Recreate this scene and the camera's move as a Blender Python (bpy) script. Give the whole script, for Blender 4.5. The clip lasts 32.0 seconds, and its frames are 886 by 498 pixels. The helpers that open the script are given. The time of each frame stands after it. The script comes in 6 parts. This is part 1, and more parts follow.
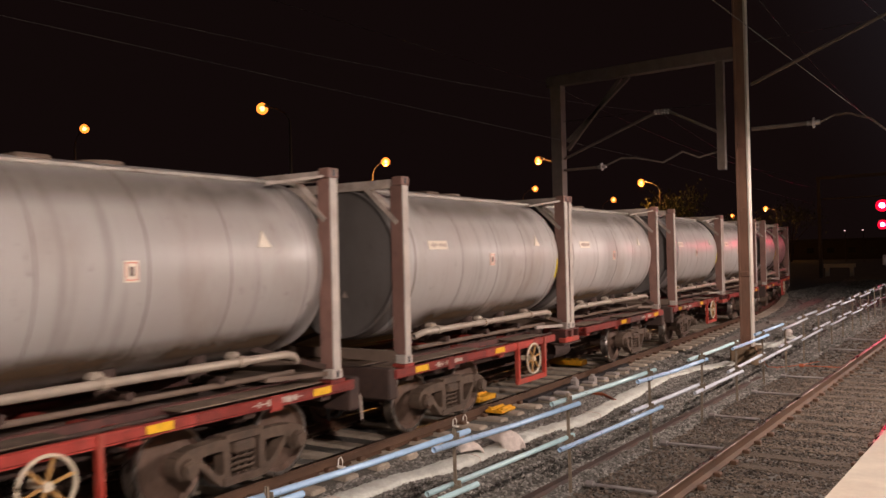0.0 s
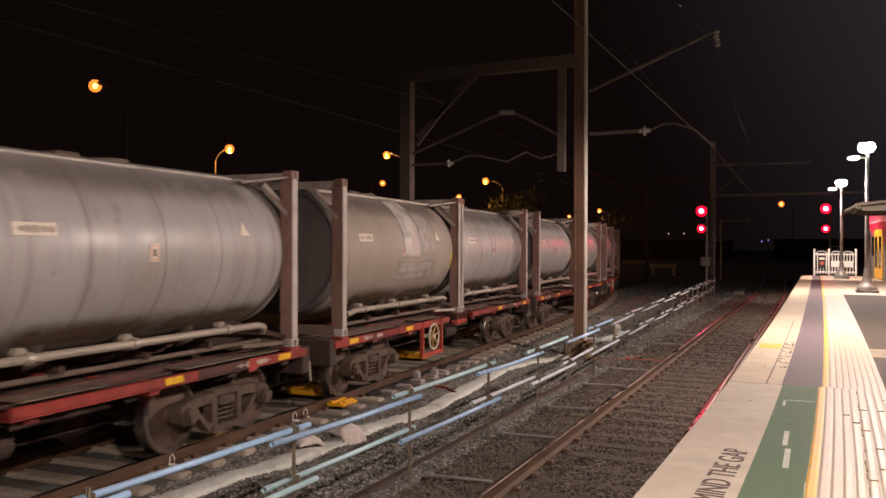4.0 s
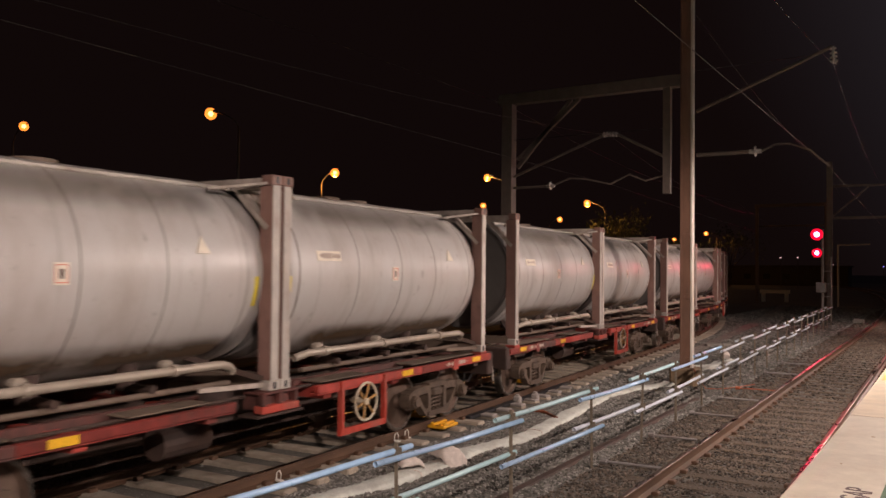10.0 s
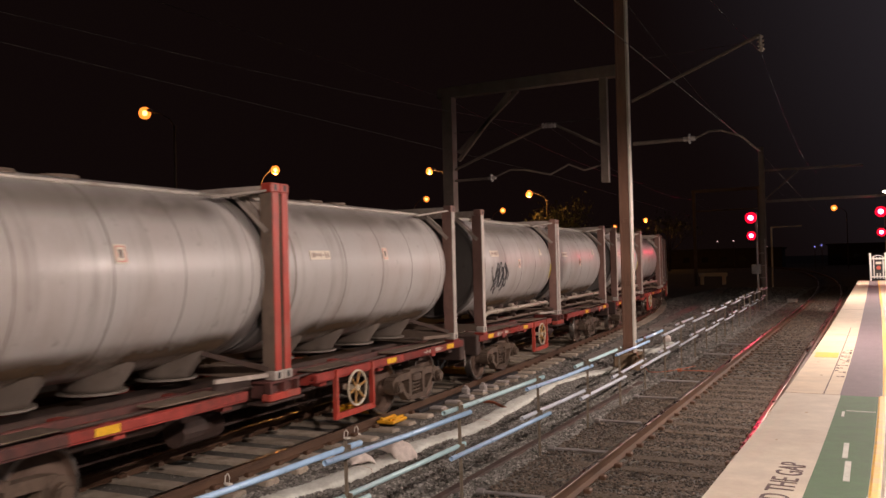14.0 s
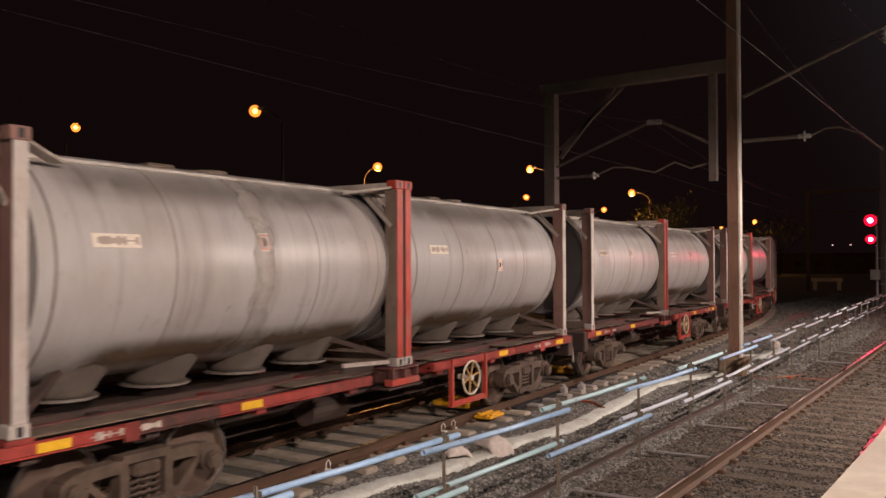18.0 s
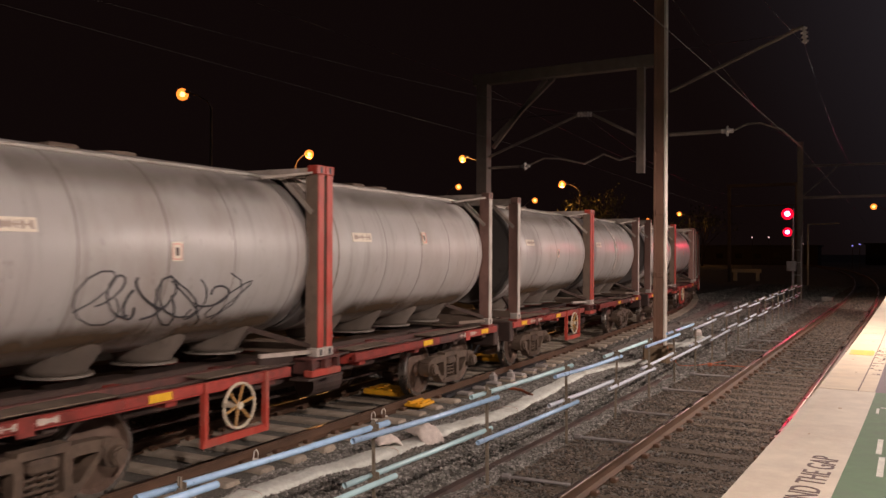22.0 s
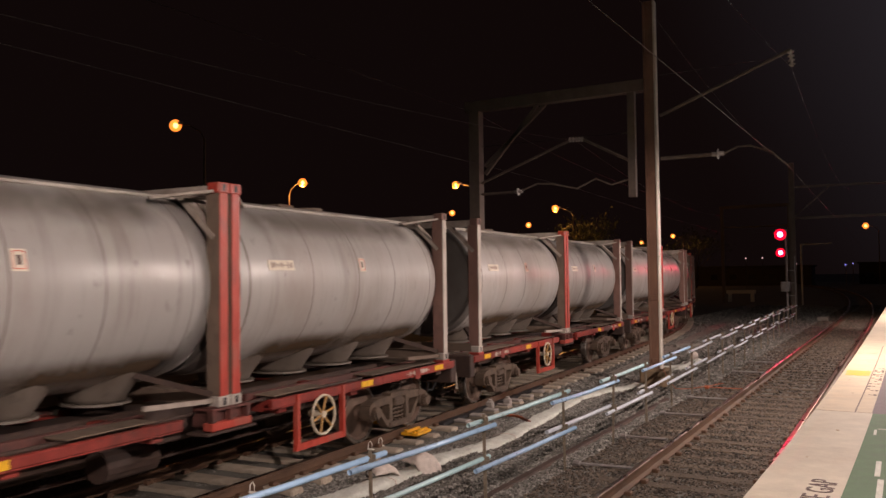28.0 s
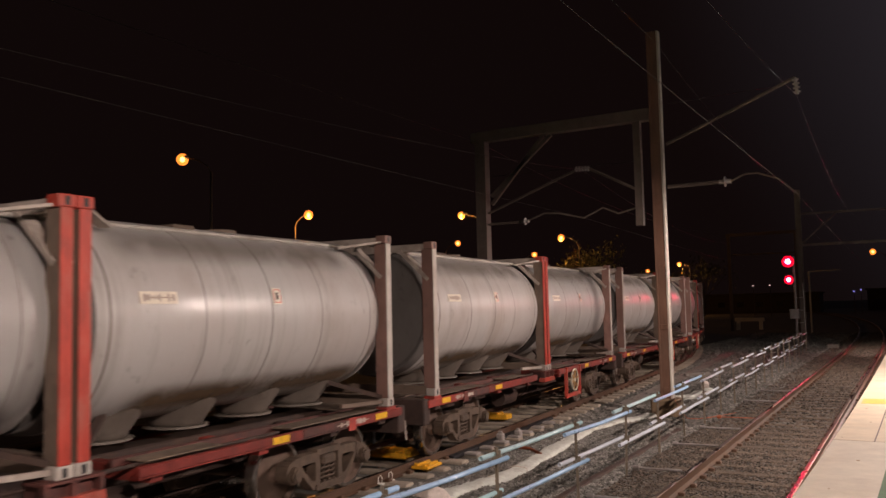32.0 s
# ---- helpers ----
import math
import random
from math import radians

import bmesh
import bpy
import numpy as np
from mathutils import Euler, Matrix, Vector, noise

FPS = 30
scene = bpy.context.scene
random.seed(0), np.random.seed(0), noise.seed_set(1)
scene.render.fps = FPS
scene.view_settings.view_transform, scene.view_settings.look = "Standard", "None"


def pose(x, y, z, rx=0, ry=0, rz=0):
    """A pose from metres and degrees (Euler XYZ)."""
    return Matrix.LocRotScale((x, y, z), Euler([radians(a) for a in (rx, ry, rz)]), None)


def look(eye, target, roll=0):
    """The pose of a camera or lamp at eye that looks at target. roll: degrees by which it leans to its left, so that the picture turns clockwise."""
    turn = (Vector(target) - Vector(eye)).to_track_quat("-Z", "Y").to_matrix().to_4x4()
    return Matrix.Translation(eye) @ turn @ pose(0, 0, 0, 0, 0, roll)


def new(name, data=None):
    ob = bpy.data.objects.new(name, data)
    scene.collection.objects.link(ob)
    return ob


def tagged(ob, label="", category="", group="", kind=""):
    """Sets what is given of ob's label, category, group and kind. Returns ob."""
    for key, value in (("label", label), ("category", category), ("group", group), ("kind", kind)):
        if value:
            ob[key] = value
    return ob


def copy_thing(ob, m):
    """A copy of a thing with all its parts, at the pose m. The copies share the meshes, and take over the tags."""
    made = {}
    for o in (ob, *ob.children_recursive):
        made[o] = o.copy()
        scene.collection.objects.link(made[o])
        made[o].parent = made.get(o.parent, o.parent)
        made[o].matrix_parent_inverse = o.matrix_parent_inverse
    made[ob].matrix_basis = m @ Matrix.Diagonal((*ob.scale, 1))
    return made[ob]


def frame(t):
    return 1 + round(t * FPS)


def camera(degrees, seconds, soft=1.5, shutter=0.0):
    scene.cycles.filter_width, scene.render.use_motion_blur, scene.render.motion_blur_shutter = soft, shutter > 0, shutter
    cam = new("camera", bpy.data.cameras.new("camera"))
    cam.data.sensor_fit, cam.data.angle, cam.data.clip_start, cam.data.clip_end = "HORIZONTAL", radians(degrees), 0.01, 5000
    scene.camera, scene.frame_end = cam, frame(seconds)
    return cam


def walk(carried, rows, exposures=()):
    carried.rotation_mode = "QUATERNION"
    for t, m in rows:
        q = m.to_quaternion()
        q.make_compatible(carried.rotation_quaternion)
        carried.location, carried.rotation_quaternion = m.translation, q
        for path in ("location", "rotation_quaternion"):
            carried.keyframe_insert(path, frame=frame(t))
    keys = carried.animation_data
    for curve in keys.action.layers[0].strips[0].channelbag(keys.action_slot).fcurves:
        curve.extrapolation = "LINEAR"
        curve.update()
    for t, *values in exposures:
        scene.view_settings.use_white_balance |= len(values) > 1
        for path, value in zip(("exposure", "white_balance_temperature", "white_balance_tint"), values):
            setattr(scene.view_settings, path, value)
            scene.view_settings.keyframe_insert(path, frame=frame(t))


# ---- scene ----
cam = camera(57.3, 32.0, shutter=0.25)
# seconds, eye, yaw, pitch, roll (degrees)
PATH = [
    (0, (0.026, -0.008, 2.490), 35.553, 0.457, -1.322),
    (0.5, (0.050, -0.039, 2.489), 36.124, 0.177, -0.805),
    (1, (0.028, -0.041, 2.481), 35.927, 0.447, -0.420),
    (1.5, (0.023, -0.013, 2.481), 34.429, 1.138, -1.416),
    (2, (0.029, 0.007, 2.479), 31.554, 1.609, -1.917),
    (2.5, (0.028, 0.003, 2.485), 28.837, 1.502, -1.789),
    (3, (0.014, 0.023, 2.479), 27.041, 0.819, -0.960),
    (3.5, (0.000, 0.039, 2.468), 25.592, 0.114, -0.186),
    (5.5, (0.017, 0.025, 2.483), 23.232, 0.130, -0.113),
    (6, (0.020, 0.031, 2.485), 22.353, 0.303, 0.160),
    (6.5, (0.025, 0.029, 2.483), 21.611, 0.379, 0.016),
    (7, (0.036, 0.003, 2.490), 21.327, 0.373, -0.328),
    (7.5, (0.043, 0.024, 2.489), 21.214, 0.521, -0.356),
    (8, (0.042, 0.022, 2.490), 21.081, 0.866, -0.307),
    (8.5, (0.018, -0.007, 2.484), 24.058, 1.196, -0.087),
    (9, (0.001, -0.008, 2.481), 28.758, 1.111, 0.521),
    (9.5, (-0.011, 0.009, 2.477), 30.814, 1.144, 0.836),
    (10, (-0.017, 0.012, 2.479), 31.766, 1.454, 0.566),
    (10.5, (-0.017, 0.000, 2.487), 32.435, 1.621, 0.111),
    (11, (-0.024, 0.003, 2.474), 31.757, 1.426, 0.232),
    (11.5, (-0.002, -0.002, 2.476), 30.371, 1.312, -0.018),
    (12, (-0.003, 0.010, 2.479), 29.638, 1.123, -0.331),
    (12.5, (0.008, 0.005, 2.485), 28.984, 0.857, -0.522),
    (13, (0.025, -0.003, 2.485), 28.295, 0.945, -1.023),
    (13.5, (0.023, -0.000, 2.493), 27.780, 1.091, -1.334),
    (15.5, (-0.022, 0.003, 2.461), 31.374, -0.593, -0.569),
    (16, (-0.018, -0.009, 2.444), 33.895, -1.301, 0.256),
    (16.5, (-0.015, -0.001, 2.453), 35.268, -1.191, -0.003),
    (17, (-0.026, 0.007, 2.449), 36.168, -0.609, -0.510),
    (17.5, (-0.011, -0.020, 2.454), 36.508, 0.177, -0.423),
    (18, (-0.001, -0.026, 2.455), 34.831, 0.934, -0.205),
    (18.5, (-0.007, -0.010, 2.452), 33.495, 0.666, -0.042),
    (19, (-0.019, -0.002, 2.445), 33.156, 0.012, 0.270),
    (19.5, (-0.017, 0.009, 2.445), 32.462, -0.120, 0.463),
    (20, (-0.007, -0.004, 2.443), 31.673, -0.134, 0.267),
    (20.5, (0.008, -0.028, 2.454), 31.155, -0.127, 0.100),
    (21, (-0.003, -0.013, 2.446), 30.661, -0.005, 0.029),
    (21.5, (-0.008, -0.008, 2.445), 30.333, 0.033, 0.174),
    (22, (-0.004, -0.011, 2.443), 30.030, 0.169, 0.235),
    (22.5, (0.003, -0.015, 2.444), 29.773, 0.457, 0.044),
    (23, (0.014, -0.032, 2.456), 29.783, 0.974, -0.200),
    (23.5, (0.006, -0.001, 2.453), 29.523, 1.495, -0.672),
    (24, (0.008, -0.017, 2.456), 29.259, 1.632, -0.846),
    (24.5, (0.007, -0.007, 2.452), 29.004, 1.294, -0.771),
    (25, (0.019, -0.018, 2.460), 29.021, 1.139, -0.743),
    (25.5, (-0.004, 0.006, 2.456), 29.212, 1.332, -0.373),
    (27.5, (0.002, -0.005, 2.462), 29.267, 1.733, -0.594),
    (28, (0.007, -0.021, 2.464), 29.637, 1.997, -0.730),
    (28.5, (0.003, -0.011, 2.464), 30.099, 2.204, -0.739),
    (29, (-0.000, -0.009, 2.465), 30.444, 2.275, -0.851),
    (29.5, (0.007, -0.020, 2.465), 30.673, 2.515, -0.722),
    (30, (0.008, -0.018, 2.466), 30.624, 3.406, -0.661),
    (30.5, (-0.020, 0.017, 2.473), 30.101, 4.727, -0.958),
    (31, (-0.064, 0.025, 2.473), 29.713, 5.220, -1.009),
    (31.5, (-0.071, 0.030, 2.474), 29.674, 4.894, -1.273),
    (32, (-0.057, -0.006, 2.471), 29.990, 4.160, -1.308),
]


def eye_pose(e, yaw, pitch, roll):
    y, p = radians(yaw), radians(pitch)
    ahead = Vector((-math.sin(y) * math.cos(p), math.cos(y) * math.cos(p), math.sin(p)))
    return look(e, Vector(e) + ahead, roll)


walk(cam, [(t, eye_pose(e, a, b, c)) for t, e, a, b, c in PATH], [(0, 0.45), (1.5, 0.42), (3, 0.16), (5.5, 0.0), (8.5, 0.04), (10, 0.24), (13, 0.18), (15.5, 0.24), (17, 0.28), (18, 0.36), (19.5, 0.28), (21, 0.2), (25, 0.18), (28, 0.16), (32, 0.16)])

# ---- light ----
world = bpy.data.worlds.new("night")
scene.world = world
world.use_nodes = True
WBG = world.node_tree.nodes["Background"]
WBG.inputs[1].default_value = 1.0


def night_sky():
    """Dark sky with broad violet grey lens haze past the station's end painted in."""
    nt = world.node_tree
    N, L = nt.nodes, nt.links
    tc = N.new("ShaderNodeTexCoord")
    dot = N.new("ShaderNodeVectorMath")
    dot.operation = "DOT_PRODUCT"
    dot.inputs[1].default_value = Vector((0.5, 0.8, 0.4)).normalized()
    L.new(tc.outputs["Generated"], dot.inputs[0])
    rng = N.new("ShaderNodeMapRange")
    rng.inputs["From Min"].default_value, rng.inputs["From Max"].default_value = 0.7, 1.0
    L.new(dot.outputs["Value"], rng.inputs["Value"])
    sq = N.new("ShaderNodeMath")
    sq.operation, sq.inputs[1].default_value = "POWER", 2.0
    L.new(rng.outputs[0], sq.inputs[0])
    mix = N.new("ShaderNodeMix")
    mix.data_type = "RGBA"
    mix.inputs["A"].default_value = (0.0040, 0.0020, 0.0019, 1)
    mix.inputs["B"].default_value = (0.045, 0.039, 0.048, 1)
    L.new(sq.outputs[0], mix.inputs["Factor"])
    L.new(mix.outputs["Result"], WBG.inputs[0])


night_sky()


def lamp(name, kind, at, power, color, size=0.1, aim=None, cone=None, soft=0.6):
    d = bpy.data.lights.new(name, kind)
    d.energy, d.color = power, color
    if kind == "AREA":
        d.shape, d.size = "DISK", size
    else:
        d.shadow_soft_size = size
    if kind == "SPOT":
        d.spot_size, d.spot_blend = radians(cone), soft
    ob = new(name, d)
    ob.matrix_world = look(at, aim) if aim else Matrix.Translation(at)
    return ob


WHITE_LAMP, SODIUM, RED = (1.0, 0.79, 0.71), (1.0, 0.42, 0.1), (1.0, 0.02, 0.08)
PLATFORM_LAMPS = ((1.49, 29.4, 5.75), (1.9, 15.0, 5.75), (2.3, 0.8, 5.75), (2.6, -13.4, 5.75))
for (px, py, pz), watts in zip(PLATFORM_LAMPS, (2250, 2200, 2200, 800)):
    lamp("platform_light", "SPOT", (px - 0.6, py, pz - (0.5 if py > 20 else 0.74)), watts, WHITE_LAMP, 0.12, (px - 2.2, py, 0), 165, 0.35)
lamp("platform_light", "SPOT", (0.68, 42.74, 5.08), 1300, WHITE_LAMP, 0.12, (1.5, 44.6, 0), 112, 0.5)

# ---- materials ----


def mat(name, color, rough=0.6, metal=0.0, vary=0.25, scale=6.0, bump=0.0, bump_scale=60.0, stain=None, stain_amount=0.4, stain_scale=1.2, per_object=0.0, emit=0.0, stretch=(1, 1, 1), spec=0.5):
    m = bpy.data.materials.new(name)
    m.use_nodes = True
    nt = m.node_tree
    N, L = nt.nodes, nt.links
    b = N["Principled BSDF"]
    b.inputs["Roughness"].default_value, b.inputs["Metallic"].default_value = rough, metal
    b.inputs["Specular IOR Level"].default_value = spec
    tc = N.new("ShaderNodeTexCoord")
    mp = N.new("ShaderNodeMapping")
    mp.inputs["Scale"].default_value = stretch
    L.new(tc.outputs["Object"], mp.inputs["Vector"])
    nz = N.new("ShaderNodeTexNoise")
    nz.inputs["Scale"].default_value, nz.inputs["Detail"].default_value, nz.inputs["Roughness"].default_value = scale, 6, 0.65
    L.new(mp.outputs[0], nz.inputs["Vector"])
    ramp = N.new("ShaderNodeMapRange")
    ramp.inputs["From Min"].default_value, ramp.inputs["From Max"].default_value = 0.3, 0.7
    ramp.inputs["To Min"].default_value, ramp.inputs["To Max"].default_value = 1 - vary, 1 + vary
    L.new(nz.outputs["Fac"], ramp.inputs["Value"])
    mul = N.new("ShaderNodeVectorMath")
    mul.operation = "SCALE"
    mul.inputs[0].default_value = color
    L.new(ramp.outputs[0], mul.inputs["Scale"])
    out = mul.outputs[0]
    if per_object:
        oi = N.new("ShaderNodeObjectInfo")
        r2 = N.new("ShaderNodeMapRange")
        r2.inputs["To Min"].default_value, r2.inputs["To Max"].default_value = 1 - per_object, 1 + per_object
        L.new(oi.outputs["Random"], r2.inputs["Value"])
        m2 = N.new("ShaderNodeVectorMath")
        m2.operation = "SCALE"
        L.new(out, m2.inputs[0])
        L.new(r2.outputs[0], m2.inputs["Scale"])
        out = m2.outputs[0]
    if stain:
        n2 = N.new("ShaderNodeTexNoise")
        n2.inputs["Scale"].default_value, n2.inputs["Detail"].default_value, n2.inputs["Roughness"].default_value = stain_scale, 8, 0.7
        L.new(mp.outputs[0], n2.inputs["Vector"])
        r3 = N.new("ShaderNodeMapRange")
        r3.inputs["From Min"].default_value, r3.inputs["From Max"].default_value = 0.48, 0.72
        r3.inputs["To Max"].default_value = stain_amount
        L.new(n2.outputs["Fac"], r3.inputs["Value"])
        mx = N.new("ShaderNodeMix")
        mx.data_type = "RGBA"
        L.new(r3.outputs[0], mx.inputs["Factor"])
        L.new(out, mx.inputs["A"])
        mx.inputs["B"].default_value = (*stain, 1)
        out = mx.outputs["Result"]
    L.new(out, b.inputs["Base Color"])
    rr = N.new("ShaderNodeMapRange")
    rr.inputs["From Min"].default_value, rr.inputs["From Max"].default_value = 0.3, 0.7
    rr.inputs["To Min"].default_value, rr.inputs["To Max"].default_value = max(0.04, rough - 0.1), min(1, rough + 0.1)
    L.new(nz.outputs["Fac"], rr.inputs["Value"])
    L.new(rr.outputs[0], b.inputs["Roughness"])
    if bump:
        n3 = N.new("ShaderNodeTexNoise")
        n3.inputs["Scale"].default_value, n3.inputs["Detail"].default_value = bump_scale, 4
        L.new(mp.outputs[0], n3.inputs["Vector"])
        bp = N.new("ShaderNodeBump")
        bp.inputs["Strength"].default_value, bp.inputs["Distance"].default_value = bump, 0.01
        L.new(n3.outputs["Fac"], bp.inputs["Height"])
        L.new(bp.outputs[0], b.inputs["Normal"])
    if emit:
        b.inputs["Emission Color"].default_value = (*color, 1)
        b.inputs["Emission Strength"].default_value = emit
    return m


M_BALLAST = mat("ballast", (0.11, 0.102, 0.088), 0.9, vary=0.55, scale=38, bump=1.0, bump_scale=34, stain=(0.05, 0.036, 0.026), stain_amount=0.7, stain_scale=0.5)
M_STONE = mat("ballast_stone", (0.19, 0.182, 0.165), 0.85, vary=0.45, scale=9, stain=(0.075, 0.05, 0.035), stain_amount=0.6, stain_scale=0.7)
# Browner stones by the platform, darkened too for the weaker light there.
M_STONE_NEAR = mat("dim_near_ballast_stone", (0.088, 0.069, 0.053), 0.8, vary=0.5, scale=9, stain=(0.05, 0.033, 0.022), stain_amount=0.6, stain_scale=0.9)


def speckle(m, lo, hi):
    """Lets every loose stone of a mesh take its own shade."""
    nt = m.node_tree
    sock = nt.nodes["Principled BSDF"].inputs["Base Color"]
    src = sock.links[0].from_socket
    geo, rng, mul = nt.nodes.new("ShaderNodeNewGeometry"), nt.nodes.new("ShaderNodeMapRange"), nt.nodes.new("ShaderNodeVectorMath")
    mul.operation = "SCALE"
    rng.inputs["To Min"].default_value, rng.inputs["To Max"].default_value = lo, hi
    nt.links.new(geo.outputs["Random Per Island"], rng.inputs["Value"])
    nt.links.new(src, mul.inputs[0])
    nt.links.new(rng.outputs[0], mul.inputs["Scale"])
    nt.links.new(mul.outputs[0], sock)


speckle(M_STONE, 0.45, 1.75)
speckle(M_STONE_NEAR, 0.3, 1.9)
M_EARTH = mat("dark_ground", (0.035, 0.035, 0.03), 0.95, vary=0.5, scale=1.5, bump=0.6, bump_scale=8)
M_RAIL = mat("rusty_rail", (0.105, 0.058, 0.034), 0.6, 0.2, 0.35, 7, 0.2, 90, (0.06, 0.03, 0.018), 0.6, 2.0, stretch=(1, 0.3, 1))
M_RAILTOP = mat("polished_rail_head", (0.34, 0.27, 0.22), 0.3, 1.0, 0.2, 5, stain=(0.2, 0.09, 0.045), stain_amount=0.5, stain_scale=1.5, stretch=(1, 0.15, 1))
M_SLEEPER = mat("concrete_sleeper", (0.37, 0.315, 0.25), 0.85, vary=0.3, scale=12, bump=0.4, bump_scale=70, stain=(0.1, 0.06, 0.035), stain_amount=0.7, stain_scale=3, per_object=0.2)
M_SLEEPER_OLD = mat("grimy_sleeper", (0.1, 0.072, 0.047), 0.9, vary=0.35, scale=12, bump=0.5, bump_scale=60, stain=(0.05, 0.034, 0.022), stain_amount=0.7, stain_scale=3, per_object=0.3)
M_COPING = mat("cream_coping", (0.54, 0.485, 0.39), 0.75, vary=0.12, scale=5, bump=0.15, bump_scale=140, stain=(0.36, 0.29, 0.22), stain_amount=0.5, stain_scale=1.6)
M_COPING_FAR = mat("yellowed_coping", (0.56, 0.47, 0.34), 0.75, vary=0.14, scale=5, bump=0.15, bump_scale=140, stain=(0.4, 0.3, 0.2), stain_amount=0.5, stain_scale=1.2)
M_GREEN = mat("green_paint", (0.092, 0.158, 0.088), 0.85, vary=0.2, scale=8, bump=0.2, bump_scale=160, stain=(0.11, 0.14, 0.1), stain_amount=0.5, stain_scale=2.2)
M_PURPLE = mat("purple_grey_asphalt", (0.15, 0.115, 0.125), 0.8, vary=0.25, scale=14, bump=0.3, bump_scale=180, stain=(0.09, 0.07, 0.075), stain_amount=0.5, stain_scale=1.2)
M_ASPHALT = mat("platform_asphalt", (0.07, 0.055, 0.042), 0.85, vary=0.3, scale=16, bump=0.4, bump_scale=180, stain=(0.11, 0.092, 0.07), stain_amount=0.4, stain_scale=0.8)
M_CRACK = mat("dark_joint", (0.38, 0.3, 0.21), 0.9, vary=0.3, scale=20)
M_TACTILE = mat("cream_tactile", (0.51, 0.445, 0.34), 0.55, vary=0.12, scale=9, bump=0.1, bump_scale=90, stain=(0.5, 0.4, 0.27), stain_amount=0.5, stain_scale=3.5)
M_YELLOW = mat("worn_yellow_paint", (0.75, 0.44, 0.05), 0.6, vary=0.2, scale=14, stain=(0.42, 0.33, 0.2), stain_amount=0.6, stain_scale=5)
M_LETTER = mat("dark_lettering", (0.09, 0.055, 0.05), 0.7, vary=0.3, scale=30)
M_MARKWHITE = mat("worn_white_marking", (0.5, 0.52, 0.45), 0.7, vary=0.3, scale=30)
M_PLATWALL = mat("platform_wall", (0.2, 0.17, 0.14), 0.9, vary=0.3, scale=4, bump=0.3, bump_scale=30)


def tank_paint(name, color, stain, rough, wash):
    """Old painted steel: broad blotches, streaks that run down, rust specks and a paler wash, different on every tank."""
    m = bpy.data.materials.new(name)
    m.use_nodes = True
    nt = m.node_tree
    N, L = nt.nodes, nt.links
    b = N["Principled BSDF"]
    tc, oi = N.new("ShaderNodeTexCoord"), N.new("ShaderNodeObjectInfo")
    shift = N.new("ShaderNodeMath")
    shift.operation, shift.inputs[1].default_value = "MULTIPLY", 61.0
    L.new(oi.outputs["Random"], shift.inputs[0])
    add = N.new("ShaderNodeVectorMath")
    L.new(tc.outputs["Object"], add.inputs[0])
    L.new(shift.outputs[0], add.inputs[1])

    def cloud(scale, stretch, lo, hi, out_hi, detail=6):
        mp = N.new("ShaderNodeMapping")
        mp.inputs["Scale"].default_value = stretch
        L.new(add.outputs[0], mp.inputs["Vector"])
        nz = N.new("ShaderNodeTexNoise")
        nz.inputs["Scale"].default_value, nz.inputs["Detail"].default_value, nz.inputs["Roughness"].default_value = scale, detail, 0.62
        L.new(mp.outputs[0], nz.inputs["Vector"])
        r = N.new("ShaderNodeMapRange")
        r.inputs["From Min"].default_value, r.inputs["From Max"].default_value, r.inputs["To Max"].default_value = lo, hi, out_hi
        L.new(nz.outputs["Fac"], r.inputs["Value"])
        return r.outputs[0]

    def lay(under, fac, over):
        mx = N.new("ShaderNodeMix")
        mx.data_type = "RGBA"
        L.new(fac, mx.inputs["Factor"])
        if isinstance(under, tuple):
            mx.inputs["A"].default_value = under
        else:
            L.new(under, mx.inputs["A"])
        mx.inputs["B"].default_value = (*over, 1)
        return mx.outputs["Result"]

    out = lay((*color, 1), cloud(0.7, (1, 1, 0.8), 0.42, 0.66, 0.7), wash)
    out = lay(out, cloud(1.0, (1, 1.1, 0.5), 0.5, 0.74, 0.55), stain)
    out = lay(out, cloud(1.0, (0.6, 5.0, 0.28), 0.54, 0.78, 0.6), tuple(0.62 * v for v in stain))
    out = lay(out, cloud(7.0, (1, 1, 0.6), 0.62, 0.74, 0.5, 8), tuple(0.5 * v for v in stain))
    tone = N.new("ShaderNodeMapRange")
    tone.inputs["To Min"].default_value, tone.inputs["To Max"].default_value = 0.86, 1.12
    L.new(oi.outputs["Random"], tone.inputs["Value"])
    mul = N.new("ShaderNodeVectorMath")
    mul.operation = "SCALE"
    L.new(out, mul.inputs[0])
    L.new(tone.outputs[0], mul.inputs["Scale"])
    L.new(mul.outputs[0], b.inputs["Base Color"])
    rr = N.new("ShaderNodeMath")
    rr.operation, rr.inputs[1].default_value = "ADD", rough
    L.new(cloud(2.2, (1, 1, 0.5), 0.35, 0.7, 0.22), rr.inputs[0])
    L.new(rr.outputs[0], b.inputs["Roughness"])
    bp = N.new("ShaderNodeBump")
    bp.inputs["Strength"].default_value, bp.inputs["Distance"].default_value = 0.08, 0.02
    L.new(cloud(1.6, (1, 1, 1), 0.2, 0.8, 1.0, 3), bp.inputs["Height"])
    L.new(bp.outputs[0], b.inputs["Normal"])
    return m


